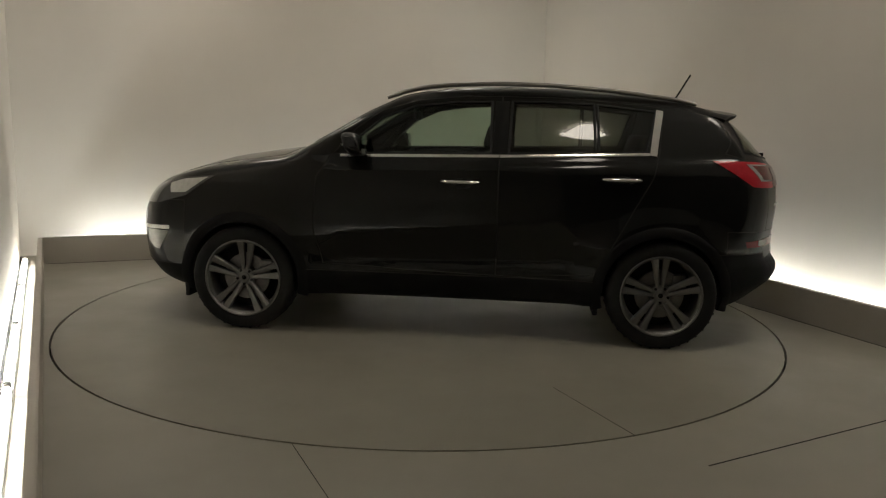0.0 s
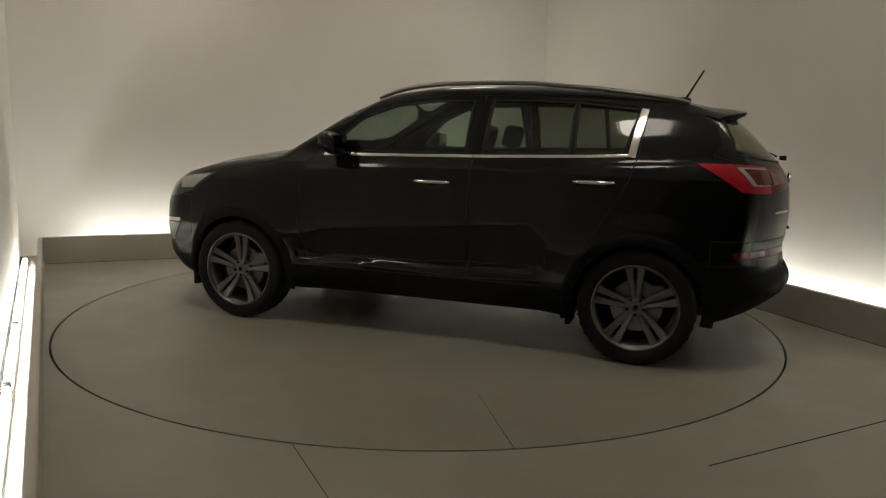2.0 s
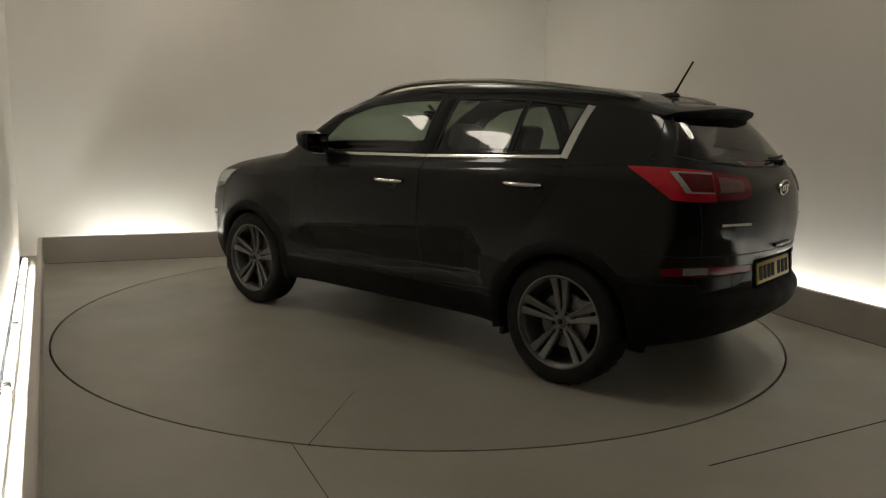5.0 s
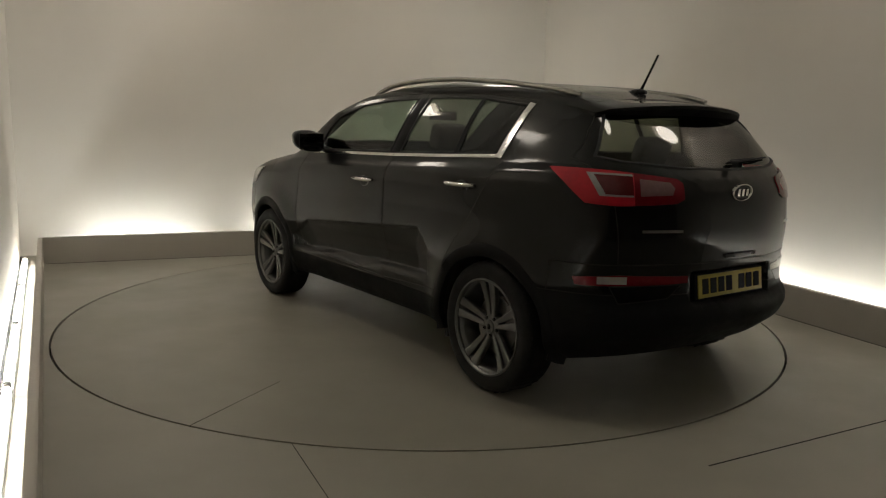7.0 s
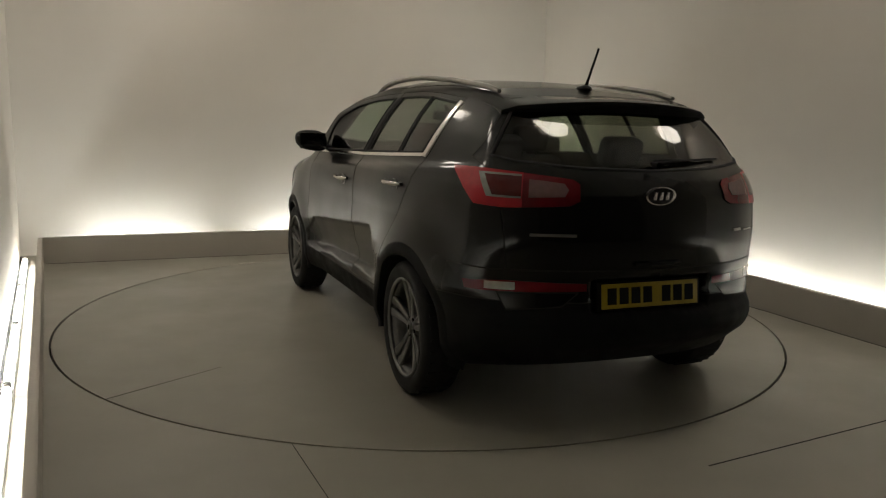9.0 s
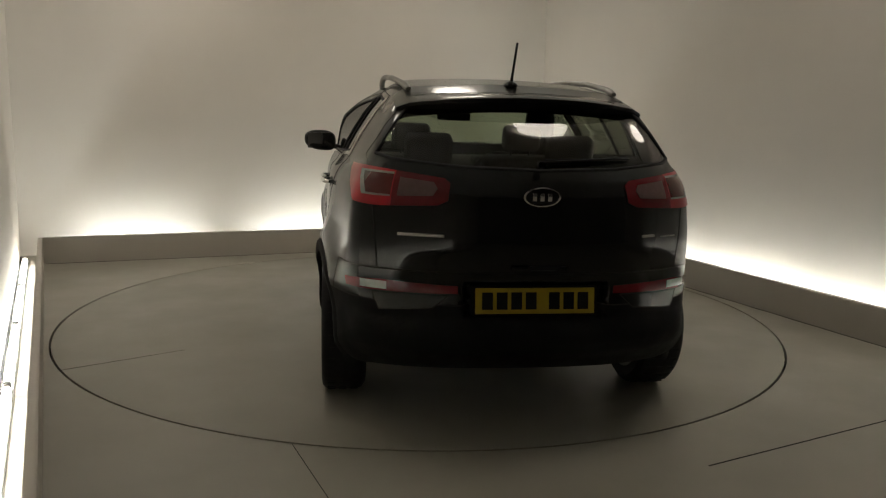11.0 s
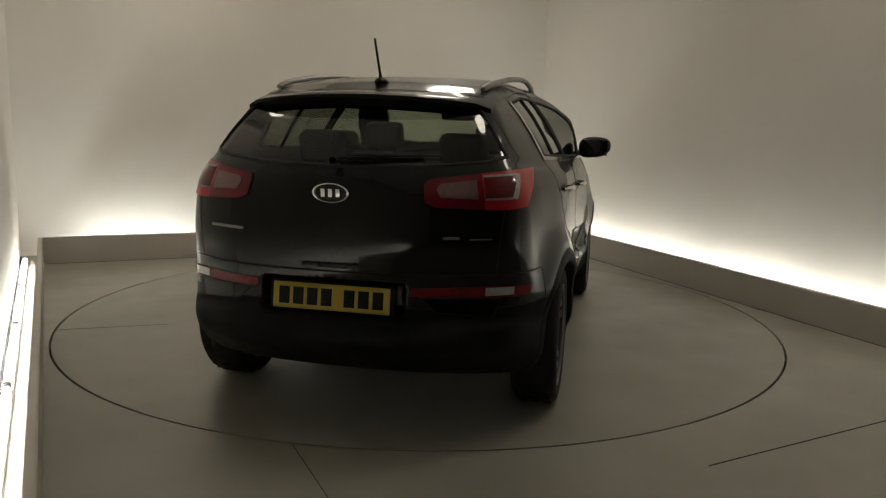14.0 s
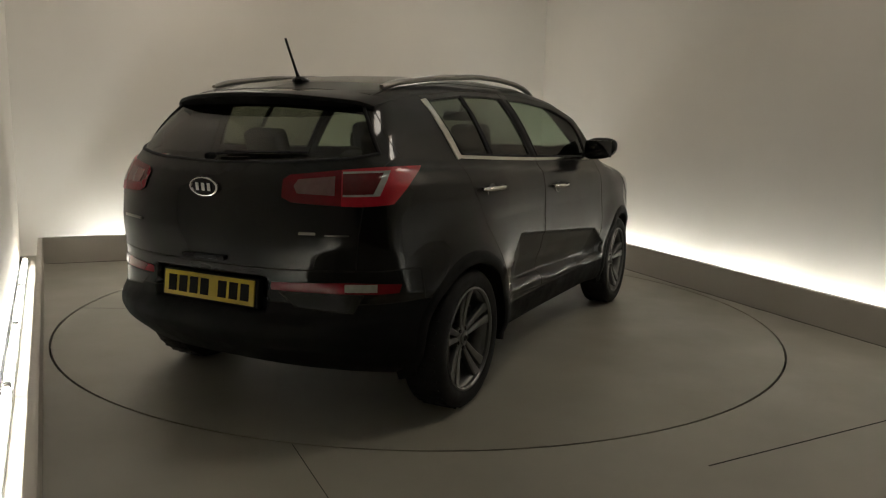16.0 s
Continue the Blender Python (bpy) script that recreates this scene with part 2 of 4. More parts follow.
def build_tubes():
    step, length = 1.23, 1.2
    first = light_tube(BL + BACK * 0.24 + BACK_N * 0.25, BACK, length)
    for along in (1.95, 3.18, 4.02):
        p = BL + BACK * along + BACK_N * (0.25 if along < 4 else 0.18)
        copy_thing(first, pose(p.x, p.y, 0, 0, 0, math.degrees(math.atan2(BACK.y, BACK.x))))
    for i in range(6):
        p = BR + RIGHT * (0.06 + step * i) + RIGHT_N * 0.145
        copy_thing(first, pose(p.x, p.y, 0, 0, 0, math.degrees(math.atan2(RIGHT.y, RIGHT.x))))
    for i in range(6):
        p = BL + LEFT * (0.02 + step * i) + LEFT_N * 0.150
        copy_thing(first, pose(p.x, p.y, 0, 0, 0, math.degrees(math.atan2(LEFT.y, LEFT.x))))


def ceiling_lamp(x, y):
    ob = tagged(new("ceiling_lamp"), "round warm white ceiling lamp with a flat diffuser", "ceiling lamp", "ceiling lamps over the turntable")
    up = Matrix.Rotation(radians(90), 4, "X")
    bm = bmesh.new()
    lathe(bm, [(0.30, 0.0), (0.30, -0.06), (0.28, -0.06), (0.28, -0.02)], 48, up @ pose(0, 0, 0, 180))
    part("housing", bm, SATIN, ob)
    bm = bmesh.new()
    bmesh.ops.create_circle(bm, cap_ends=True, radius=0.281, segments=48, matrix=Matrix.Translation((0, 0, -0.05)))
    part("diffuser", bm, DIFFUSER, ob, smooth=False)
    ob.location = (x, y, CEILING_Z)
    return ob


def build_turntable():
    """The round platform, with one radial joint in its covering."""
    ob = tagged(new("turntable"), "round beige-grey vinyl turntable flush with the floor", "turntable")
    bm = bmesh.new()
    n = 160
    r = R - 0.006
    prism(bm, [(r * math.cos(2 * math.pi * k / n), r * math.sin(2 * math.pi * k / n)) for k in range(n)], -0.03, 0.0)
    part("disc", bm, DISC, ob, smooth=False)
    u = Vector((math.cos(radians(120.6)), math.sin(radians(120.6))))
    w = Vector((-u.y, u.x)) * 0.0016
    bm = bmesh.new()
    prism(bm, [u * 1.75 - w * 0.3, u * r - w, u * r + w, u * 1.75 + w * 0.3], -0.01, 0.0012)
    part("joint", bm, GAP, ob, smooth=False)
    return ob


build_room()
build_tubes()
for spot in LAMPS:
    ceiling_lamp(*spot)
turntable = build_turntable()


# ---------------------------------------------------------------- the car's outer skin
# Car space: x forward, y to its left, z up, origin on the ground midway between the axles.
OFF = Vector((-0.2368, -0.2029, 0.0))
AXLE = 1.32
WHEEL_R = 0.335


def curve_of(keys, soft):
    """A smooth function through (place, value) keys."""
    keys = np.array(keys, float)
    xs = np.linspace(keys[0, 0] - 0.3, keys[-1, 0] + 0.3, 900)
    ys = np.interp(xs, keys[:, 0], keys[:, 1])
    lo, hi = xs < keys[0, 0], xs > keys[-1, 0]
    ys[lo] = keys[0, 1] + (xs[lo] - keys[0, 0]) * (keys[1, 1] - keys[0, 1]) / (keys[1, 0] - keys[0, 0])
    ys[hi] = keys[-1, 1] + (xs[hi] - keys[-1, 0]) * (keys[-1, 1] - keys[-2, 1]) / (keys[-1, 0] - keys[-2, 0])
    w = int(soft / (xs[1] - xs[0])) | 1
    if w > 2:
        k = np.hanning(w + 2)
        k /= k.sum()
        ys = np.convolve(np.pad(ys, (len(k) // 2,) * 2, mode="edge"), k, "valid")[: len(xs)]
    return lambda v: np.interp(v, xs, ys)


TOP = curve_of([(-2.3, 1.28), (-1.73, 1.468), (-1.42, 1.540), (-1.06, 1.585), (-0.7, 1.606), (-0.33, 1.614), (0.04, 1.599), (0.34, 1.550), (0.57, 1.445), (0.80, 1.310), (1.02, 1.190), (1.10, 1.165), (1.32, 1.135), (1.6, 1.088), (1.80, 1.03), (1.95, 0.972), (2.05, 0.905), (2.13, 0.80), (2.20, 0.65)], 0.14)
TAIL = curve_of([(0.22, -1.93), (0.32, -2.04), (0.40, -2.14), (0.46, -2.172), (0.51, -2.168), (0.55, -2.132), (0.66, -2.122), (0.70, -2.124), (0.725, -2.126), (0.77, -2.130), (0.83, -2.136), (0.88, -2.138), (1.0, -2.128), (1.06, -2.115), (1.12, -2.085), (1.17, -2.045), (1.3, -1.925), (1.42, -1.80), (1.5, -1.72), (1.62, -1.60)], 0.045)
NOSE = curve_of([(0.2, 2.03), (0.3, 2.15), (0.4, 2.235), (0.6, 2.26), (0.75, 2.245), (0.88, 2.19), (1.0, 2.09), (1.2, 1.93)], 0.08)
SIDE = curve_of([(0.2, 0.78), (0.26, 0.835), (0.33, 0.862), (0.40, 0.867), (0.50, 0.866), (0.58, 0.877), (0.63, 0.889), (0.70, 0.890), (0.80, 0.886), (0.92, 0.878), (1.0, 0.868), (1.08, 0.845), (1.14, 0.814), (1.2, 0.780), (1.3, 0.726), (1.4, 0.662), (1.48, 0.598), (1.55, 0.53), (1.66, 0.41)], 0.035)


def smax(a, b, k):
    h = np.clip(0.5 + 0.5 * (a - b) / k, 0, 1)
    return b + (a - b) * h + k * h * (1 - h)


SCALLOP = [(0.90, 0.535), (0.70, 0.657), (-0.69, 0.772), (-0.80, 0.66), (-0.765, 0.50), (0.80, 0.44)]
HOLLOW = SCALLOP[:4] + [(-0.76, 0.20), (0.80, 0.20)]


def ease(v):
    v = np.clip(v, 0, 1)
    return v * v * (3 - 2 * v)


def inset(pts, x, z):
    """How far inside a convex outline each place lies."""
    d = np.full(np.shape(x), 9.0)
    mx, mz = sum(p[0] for p in pts) / len(pts), sum(p[1] for p in pts) / len(pts)
    for (x0, z0), (x1, z1) in zip(pts, pts[1:] + pts[:1]):
        l = math.hypot(x1 - x0, z1 - z0)
        nx, nz = -(z1 - z0) / l, (x1 - x0) / l
        if (mx - x0) * nx + (mz - z0) * nz < 0:
            nx, nz = -nx, -nz
        d = np.minimum(d, (x - x0) * nx + (z - z0) * nz)
    return d


def skin(p):
    """Signed measure of the body's solid: negative inside."""
    x, y, z = p[..., 0], p[..., 1], p[..., 2]
    ay = np.sqrt(y * y + 1e-6)
    w = SIDE(z)
    w = w - 0.11 * np.clip((x - 1.1) / 1.0, 0, 2) ** 2 - 0.105 * np.clip((-x - 0.85) / 1.0, 0, 2) ** 1.6
    w = w - 0.10 * np.clip((x - 0.75) / 0.6, 0, 1) ** 2 * np.clip((z - 0.95) / 0.25, 0, 1)
    w = w + 0.018 * np.clip(x + 0.2, 0, 1)
    for ax, lift in ((AXLE, 0.034), (-AXLE, 0.052)):
        r = np.sqrt((x - ax) ** 2 + (z - 0.335) ** 2)
        w = w + lift * np.exp(-(np.clip(r - 0.40, 0, 9) / 0.13) ** 2)
    # less lean-in at the front pillars
    w = w + 0.10 * np.clip((x + 0.2) / 0.7, 0, 1) * np.clip((z - 1.15) / 0.25, 0, 1)
    # hollow in the doors, with a swelling moulding along its foot
    foot = 0.4707 - 0.0383 * x
    deep = np.clip(inset(HOLLOW, x, z), 0, 0.16)
    w = w - (0.010 * ease(deep / 0.018) + 0.17 * deep) * ease((z - foot) / 0.022)
    w = w + 0.014 * ease((foot - z) / 0.022) * ease((z - 0.30) / 0.10) * ease((0.88 - x) / 0.16) * ease((x + 0.86) / 0.16)
    # shoulder ledge under the windows
    ledge = 1 / (1 + np.exp(np.clip((z - 1.090 + 0.044 * x) / 0.006, -40, 40)))
    w = w + 0.015 * ledge * np.clip((z - 0.88) / 0.2, 0, 1) * ease((1.0 - x) / 0.4) * ease((x + 1.9) / 0.3)
    side = (ay - w) * 0.9
    top = (z - TOP(x) + 0.034 * (ay / 0.6) ** 2) * np.where(x > 0.3, 0.88, 0.97)
    tail = (TAIL(z) + 0.23 * (ay / 0.75) ** 2.7 - x) * np.where(z > 1.12, 0.75, 0.97)
    tail = tail + 0.050 * ease((0.315 - ay) / 0.02) * ease((z - 0.545) / 0.02) * ease((0.705 - z) / 0.02)
    nose = (x - NOSE(z) + 0.24 * (ay / 0.75) ** 2.6) * 0.95
    bottom = 0.235 + 0.07 * np.clip((np.abs(x) - 1.5) / 0.6, 0, 2) ** 1.5 - z
    f = smax(side, top, 0.048)
    f = smax(f, smax(tail, nose, 0.02), 0.075)
    return smax(f, bottom, 0.05)


def normals_at(p):
    e = 0.004
    g = np.stack([skin(p + d) - skin(p - d) for d in np.eye(3) * e], -1)
    return g / np.maximum(np.linalg.norm(g, axis=-1, keepdims=True), 1e-9)


def settle(p, steps=3):
    """Moves points onto the skin."""
    for _ in range(steps):
        e = 0.003
        f = skin(p)
        g = np.stack([skin(p + d) - skin(p - d) for d in np.eye(3) * e], -1) / (2 * e)
        p = p - g * (f / np.maximum((g * g).sum(-1), 0.2))[..., None]
    return p


def skin_mesh(around=216, along=136, cap=52):
    """The whole skin as a grid, cast outward from a spine inside the body."""
    xa, xb, z0 = -1.25, 1.40, 0.78
    base, ways = [], []
    for i in range(cap - 1, 0, -1):
        base.append(xa), ways.append(-math.sin(math.pi / 2 * i / cap))
    for i in range(along + 1):
        base.append(xa + (xb - xa) * i / along), ways.append(0.0)
    for i in range(1, cap):
        base.append(xb), ways.append(math.sin(math.pi / 2 * i / cap))
    base, ways = np.array(base), np.array(ways)
    a = 2 * np.pi * np.arange(around) / around
    a = a + 0.20 * np.sin(2 * a)
    d = np.stack([np.repeat(ways[:, None], around, 1), np.sqrt(1 - ways**2)[:, None] * np.sin(a)[None], np.sqrt(1 - ways**2)[:, None] * np.cos(a)[None]], -1)
    o = np.zeros_like(d)
    o[..., 0], o[..., 2] = base[:, None], z0
    lo, hi = np.full(d.shape[:2], 0.05), np.full(d.shape[:2], 1.5)
    for _ in range(34):
        mid = (lo + hi) / 2
        inside = skin(o + d * mid[..., None]) < 0
        lo, hi = np.where(inside, mid, lo), np.where(inside, hi, mid)
    p = o + d * lo[..., None]
    n = len(base)
    bm = bmesh.new()
    vs = [[bm.verts.new(p[i, k]) for k in range(around)] for i in range(n)]
    for i in range(n - 1):
        for k in range(around):
            j = (k + 1) % around
            bm.faces.new((vs[i][k], vs[i][j], vs[i + 1][j], vs[i + 1][k]))
    for row, sgn in ((vs[0], -1), (vs[-1], 1)):
        co = settle(np.array([[sgn * 2.15, 0.0, z0]]), 12)[0]
        c = bm.verts.new(co)
        for k in range(around):
            bm.faces.new((row[k], row[(k + 1) % around], c))
    bmesh.ops.recalc_face_normals(bm, faces=bm.faces)
    return bm


def cutter(eye, pts):
    """Planes through eye and each edge of a convex outline, facing inward."""
    eye, pts = Vector(eye), [Vector(p) for p in pts]
    mid = sum(pts, Vector()) / len(pts)
    planes = []
    for a, b in zip(pts, pts[1:] + pts[:1]):
        n = (a - eye).cross(b - eye).normalized()
        if n.dot(mid - a) < 0:
            n = -n
        planes.append((a, n))
    return planes


def cut(bm, layer, planes, code, where, over=(0,)):
    """Splits the faces that the planes cross, and gives those inside all of them the code."""
    near = set()
    for f in bm.faces:
        if f[layer] in over:
            c = f.calc_center_median()
            if where(c) and all((c - a).dot(n) > -0.06 for a, n in planes):
                near.add(f)
    for co, no in planes:
        touched = [f for f in near if min((v.co - co).dot(no) for v in f.verts) < 0 < max((v.co - co).dot(no) for v in f.verts)]
        if touched:
            edges = {e for f in touched for e in f.edges}
            geom = list({v for f in touched for v in f.verts}) + list(edges) + touched
            got = bmesh.ops.bisect_plane(bm, geom=geom, dist=0.0004, plane_co=co, plane_no=no)
            near = {f for f in near if f.is_valid}
            near.update(g for g in got["geom"] if isinstance(g, bmesh.types.BMFace) and g.is_valid)
    for f in near:
        if f[layer] in over:
            c = f.calc_center_median()
            if where(c) and all((c - a).dot(n) > 0 for a, n in planes):
                f[layer] = code


def seen_from_side(s, pts):
    return cutter((0, s * 4000.0, 1.0), [(x, s * 0.8, z) for x, z in pts])


FRONT_WINDOW = [(0.665, 1.150), (0.57, 1.265), (0.44, 1.375), (0.24, 1.455), (0.0, 1.486), (-0.235, 1.494), (-0.245, 1.172)]
REAR_WINDOW = [(-0.365, 1.498), (-0.60, 1.499), (-0.875, 1.490), (-0.885, 1.190), (-0.355, 1.176)]
FIXED_WINDOW = [(-0.897, 1.489), (-1.258, 1.452), (-1.190, 1.203), (-0.907, 1.191)]
FRONT_DOOR = [(0.80, 0.45), (0.86, 0.70), (0.845, 1.0), (0.765, 1.125), (0.60, 1.31), (0.44, 1.425), (0.22, 1.495), (-0.04, 1.522), (-0.297, 1.530), (-0.30, 0.42)]
REAR_DOOR = [(-0.303, 0.42), (-0.303, 1.530), (-0.65, 1.527), (-0.95, 1.510), (-1.305, 1.475), (-1.275, 1.20), (-1.235, 1.05), (-0.90, 0.45)]
REAR_GLASS = [(0.505, 1.438), (0.59, 1.33), (0.665, 1.215), (0.60, 1.195), (0.34, 1.172), (0.0, 1.163), (-0.34, 1.172), (-0.60, 1.195), (-0.665, 1.215), (-0.59, 1.33), (-0.505, 1.438)]
TAILGATE = [(0.52, 1.455), (0.62, 1.33), (0.70, 1.205), (0.66, 0.74), (-0.66, 0.74), (-0.70, 1.205), (-0.62, 1.33), (-0.52, 1.455)]
LAMP_EYE = (-1.30, 0.20, 1.08)
TAIL_LAMP = [(62, 1.185), (14.5, 1.124), (12.6, 1.105), (13, 1.035), (16, 1.016), (35, 1.004), (46, 1.010)]
LAMP_RING = [(46, 1.150), (30.8, 1.141), (30.8, 1.043), (41.5, 1.045)]
LAMP_CORE = [(43.4, 1.140), (30.7, 1.132), (30.7, 1.050), (39.6, 1.053)]
LAMP_INNER = [(28.5, 1.122), (17.5, 1.106), (16.3, 1.080), (17.5, 1.052), (28.5, 1.047)]
FOG_LAMP = [(49, 0.678), (34, 0.692), (9.5, 0.684), (9.5, 0.650), (34, 0.643), (48, 0.640)]
FOG_CLEAR = [(41, 0.684), (31.5, 0.685), (31.5, 0.651), (41, 0.650)]
LAMP_GATE = [(30.4, 1.24), (5, 1.24), (5, 0.90), (30.4, 0.90)]
BUMPER_PANEL = [(37, 0.638), (12, 0.644), (17, 0.585), (34, 0.562)]
HEAD_LAMP = [(77, 0.995), (62, 0.968), (48, 0.925), (32, 0.872), (26, 0.812), (36, 0.790), (50, 0.803), (63, 0.851)]
FRONT_FOG = [(55, 0.612), (36, 0.600), (38, 0.55), (45, 0.495), (48.5, 0.490)]
HEAD_INNER = [(74, 0.978), (62, 0.955), (55, 0.925), (56, 0.868), (63, 0.872)]
FOG_BAR = [(55.5, 0.650), (36, 0.636), (36, 0.614), (55.5, 0.628)]
HEAD_EYE = (1.35, 0.15, 0.9)


def round_corner(eye, pts, s, back):
    """Points at given turns (degrees from the car's axis) and heights, as seen from a point inside a corner."""
    out = []
    for a, z in pts:
        out.append((eye[0] + (-1 if back else 1) * 0.8 * math.cos(radians(a)), s * (eye[1] + 0.8 * math.sin(radians(a))), z))
    return cutter((eye[0], s * eye[1], sum(z for _, z in pts) / len(pts)), out)


def build_skin():
    """Cuts the skin into panels, windows, lamps and arches. Returns the faces of each as point and face lists."""
    bm = skin_mesh()
    lay = bm.faces.layers.int.new("panel")
    code = {}

    def name(n):
        code.setdefault(n, len(code) + 1)
        return code[n]

    for s, tag in ((1, "left"), (-1, "right")):
        sidew = lambda c, s=s: c.y * s > 0.42
        for ax, who in ((AXLE, "front"), (-AXLE, "rear")):
            ring = [(ax + 0.378 * math.cos(2 * math.pi * k / 28), 0.335 + 0.378 * math.sin(2 * math.pi * k / 28)) for k in range(28)]
            cut(bm, lay, seen_from_side(s, ring), name("arch"), lambda c, s=s: c.y * s > 0.5)
        cut(bm, lay, seen_from_side(s, FRONT_WINDOW), name("front_window_" + tag), sidew)
        cut(bm, lay, seen_from_side(s, REAR_WINDOW), name("rear_window_" + tag), sidew)
        cut(bm, lay, seen_from_side(s, FIXED_WINDOW), name("fixed_window_" + tag), sidew)
        rear = lambda c, s=s: c.x < -1.35 and c.y * s > 0.05
        cut(bm, lay, round_corner(LAMP_EYE, TAIL_LAMP, s, True), name("tail_lamp_" + tag), rear)
        on = (code["tail_lamp_" + tag],)
        cut(bm, lay, round_corner(LAMP_EYE, LAMP_RING, s, True), name("lamp_ring_" + tag), rear, on)
        cut(bm, lay, round_corner(LAMP_EYE, LAMP_CORE, s, True), name("lamp_core_" + tag), rear, (code["lamp_ring_" + tag],))
        cut(bm, lay, round_corner(LAMP_EYE, LAMP_GATE, s, True), name("lamp_gate_" + tag), rear, on)
        cut(bm, lay, round_corner(LAMP_EYE, LAMP_INNER, s, True), name("lamp_inner_" + tag), rear, (code["lamp_gate_" + tag],))
        cut(bm, lay, round_corner(LAMP_EYE, FOG_LAMP, s, True), name("reflector_" + tag), rear)
        cut(bm, lay, round_corner(LAMP_EYE, FOG_CLEAR, s, True), name("reversing_" + tag), rear, (code["reflector_" + tag],))
        cut(bm, lay, round_corner(LAMP_EYE, BUMPER_PANEL, s, True), name("bumper_panel_" + tag), rear)
        front = lambda c, s=s: c.x > 1.4 and c.y * s > 0.05
        cut(bm, lay, round_corner(HEAD_EYE, HEAD_LAMP, s, False), name("head_lamp_" + tag), front)
        cut(bm, lay, round_corner(HEAD_EYE, HEAD_INNER, s, False), name("head_inner_" + tag), front, (code["head_lamp_" + tag],))
        cut(bm, lay, round_corner(HEAD_EYE, FRONT_FOG, s, False), name("front_fog_" + tag), front)
        cut(bm, lay, round_corner(HEAD_EYE, FOG_BAR, s, False), name("fog_bar_" + tag), front)
        for wide, tall in ((1.0, 1.0), (0.976, 0.84)):
            ring = [(0.05 + (x - 0.05) * wide, 0.60 + (z - 0.60) * tall) for x, z in SCALLOP]
            cut(bm, lay, seen_from_side(s, ring), 0, sidew)
        cut(bm, lay, seen_from_side(s, FRONT_DOOR), name("front_door_" + tag), sidew)
        cut(bm, lay, seen_from_side(s, REAR_DOOR), name("rear_door_" + tag), sidew)
    cut(bm, lay, cutter((-4000.0, 0, 1.3), [(-2, y, z) for y, z in REAR_GLASS]), name("rear_glass"), lambda c: c.x < -1.3)
    cut(bm, lay, cutter((-4000.0, 0, 1.1), [(-2, y, z) for y, z in TAILGATE]), name("tailgate"), lambda c: c.x < -1.3)
    cut(bm, lay, cutter((0, 0, 4000.0), [(1.0, 0.0, 1), (0.97, 0.45, 1), (0.88, 0.655, 1), (0.36, 0.555, 1), (0.22, 0.40, 1), (0.17, 0.0, 1), (0.22, -0.40, 1), (0.36, -0.555, 1), (0.88, -0.655, 1), (0.97, -0.45, 1)]), name("windscreen"), lambda c: c.z > 1.05)
    cut(bm, lay, cutter((0, 0, 4000.0), [(1.03, 0.0, 1), (0.96, 0.66, 1), (1.30, 0.68, 1), (1.75, 0.60, 1), (1.98, 0.40, 1), (2.08, 0.0, 1), (1.98, -0.40, 1), (1.75, -0.60, 1), (1.30, -0.68, 1), (0.96, -0.66, 1)]), name("bonnet"), lambda c: c.z > 0.85)
    for y, z0, z1 in ((0.315, 0.545, 0.705), (0.295, 0.565, 0.685)):
        cut(bm, lay, cutter((-4000.0, 0, 0.6), [(-2, y, z0), (-2, y, z1), (-2, -y, z1), (-2, -y, z0)]), 0, lambda c: c.x < -1.3)
    up, back, fore = Vector((0, 0, 1)), Vector((-1, 0, 0)), Vector((1, 0, 0))
    cut(bm, lay, [(Vector((0, 0, 0.60)), -up), (Vector((-1.60, 0, 0)), back)], name("rear_valance"), lambda c: True)
    cut(bm, lay, [(Vector((0, 0, 0.738)), -up), (Vector((-1.70, 0, 0)), back)], name("rear_bumper"), lambda c: True)
    cut(bm, lay, [(Vector((0, 0, 0.40)), -up), (Vector((1.55, 0, 0)), fore)], name("front_valance"), lambda c: True)
    cut(bm, lay, [(Vector((0, 0, 0.82)), -up), (Vector((1.72, 0, 0)), fore)], name("front_bumper"), lambda c: True)
    for s, tag in ((1, "left"), (-1, "right")):
        cut(bm, lay, [(Vector((0, 0, 0.41)), Vector((0, 0, -1))), (Vector((-1.60, 0, 0)), fore), (Vector((1.55, 0, 0)), back)], name("sill_" + tag), lambda c, s=s: c.y * s > 0.0)
    cut(bm, lay, [(Vector((0, 0.515, 0)), Vector((0, -1, 0))), (Vector((0, -0.515, 0)), Vector((0, 1, 0))), (Vector((-1.62, 0, 0)), fore)], name("roof"), lambda c: c.z > 1.38)
    name("body")
    bm.verts.ensure_lookup_table()
    co = settle(np.array([v.co[:] for v in bm.verts]))
    for v, c in zip(bm.verts, co):
        v.co = c
    panels = {n: ([], [], {}) for n in code}
    back_name = {v: k for k, v in code.items()}
    seams = []
    for f in bm.faces:
        n = back_name.get(f[lay], "body")
        pts, faces, seen = panels[n]
        row = []
        for v in f.verts:
            if v.index not in seen:
                seen[v.index] = len(pts)
                pts.append(v.co[:])
            row.append(seen[v.index])
        faces.append(row)
    for e in bm.edges:
        if len(e.link_faces) == 2:
            a, b = (back_name.get(f[lay], "body") for f in e.link_faces)
            if a != b:
                seams.append((tuple(sorted((a, b))), e.verts[0].co.copy(), e.verts[1].co.copy()))
    bm.free()
    return panels, seams


PANELS, SEAMS = build_skin()


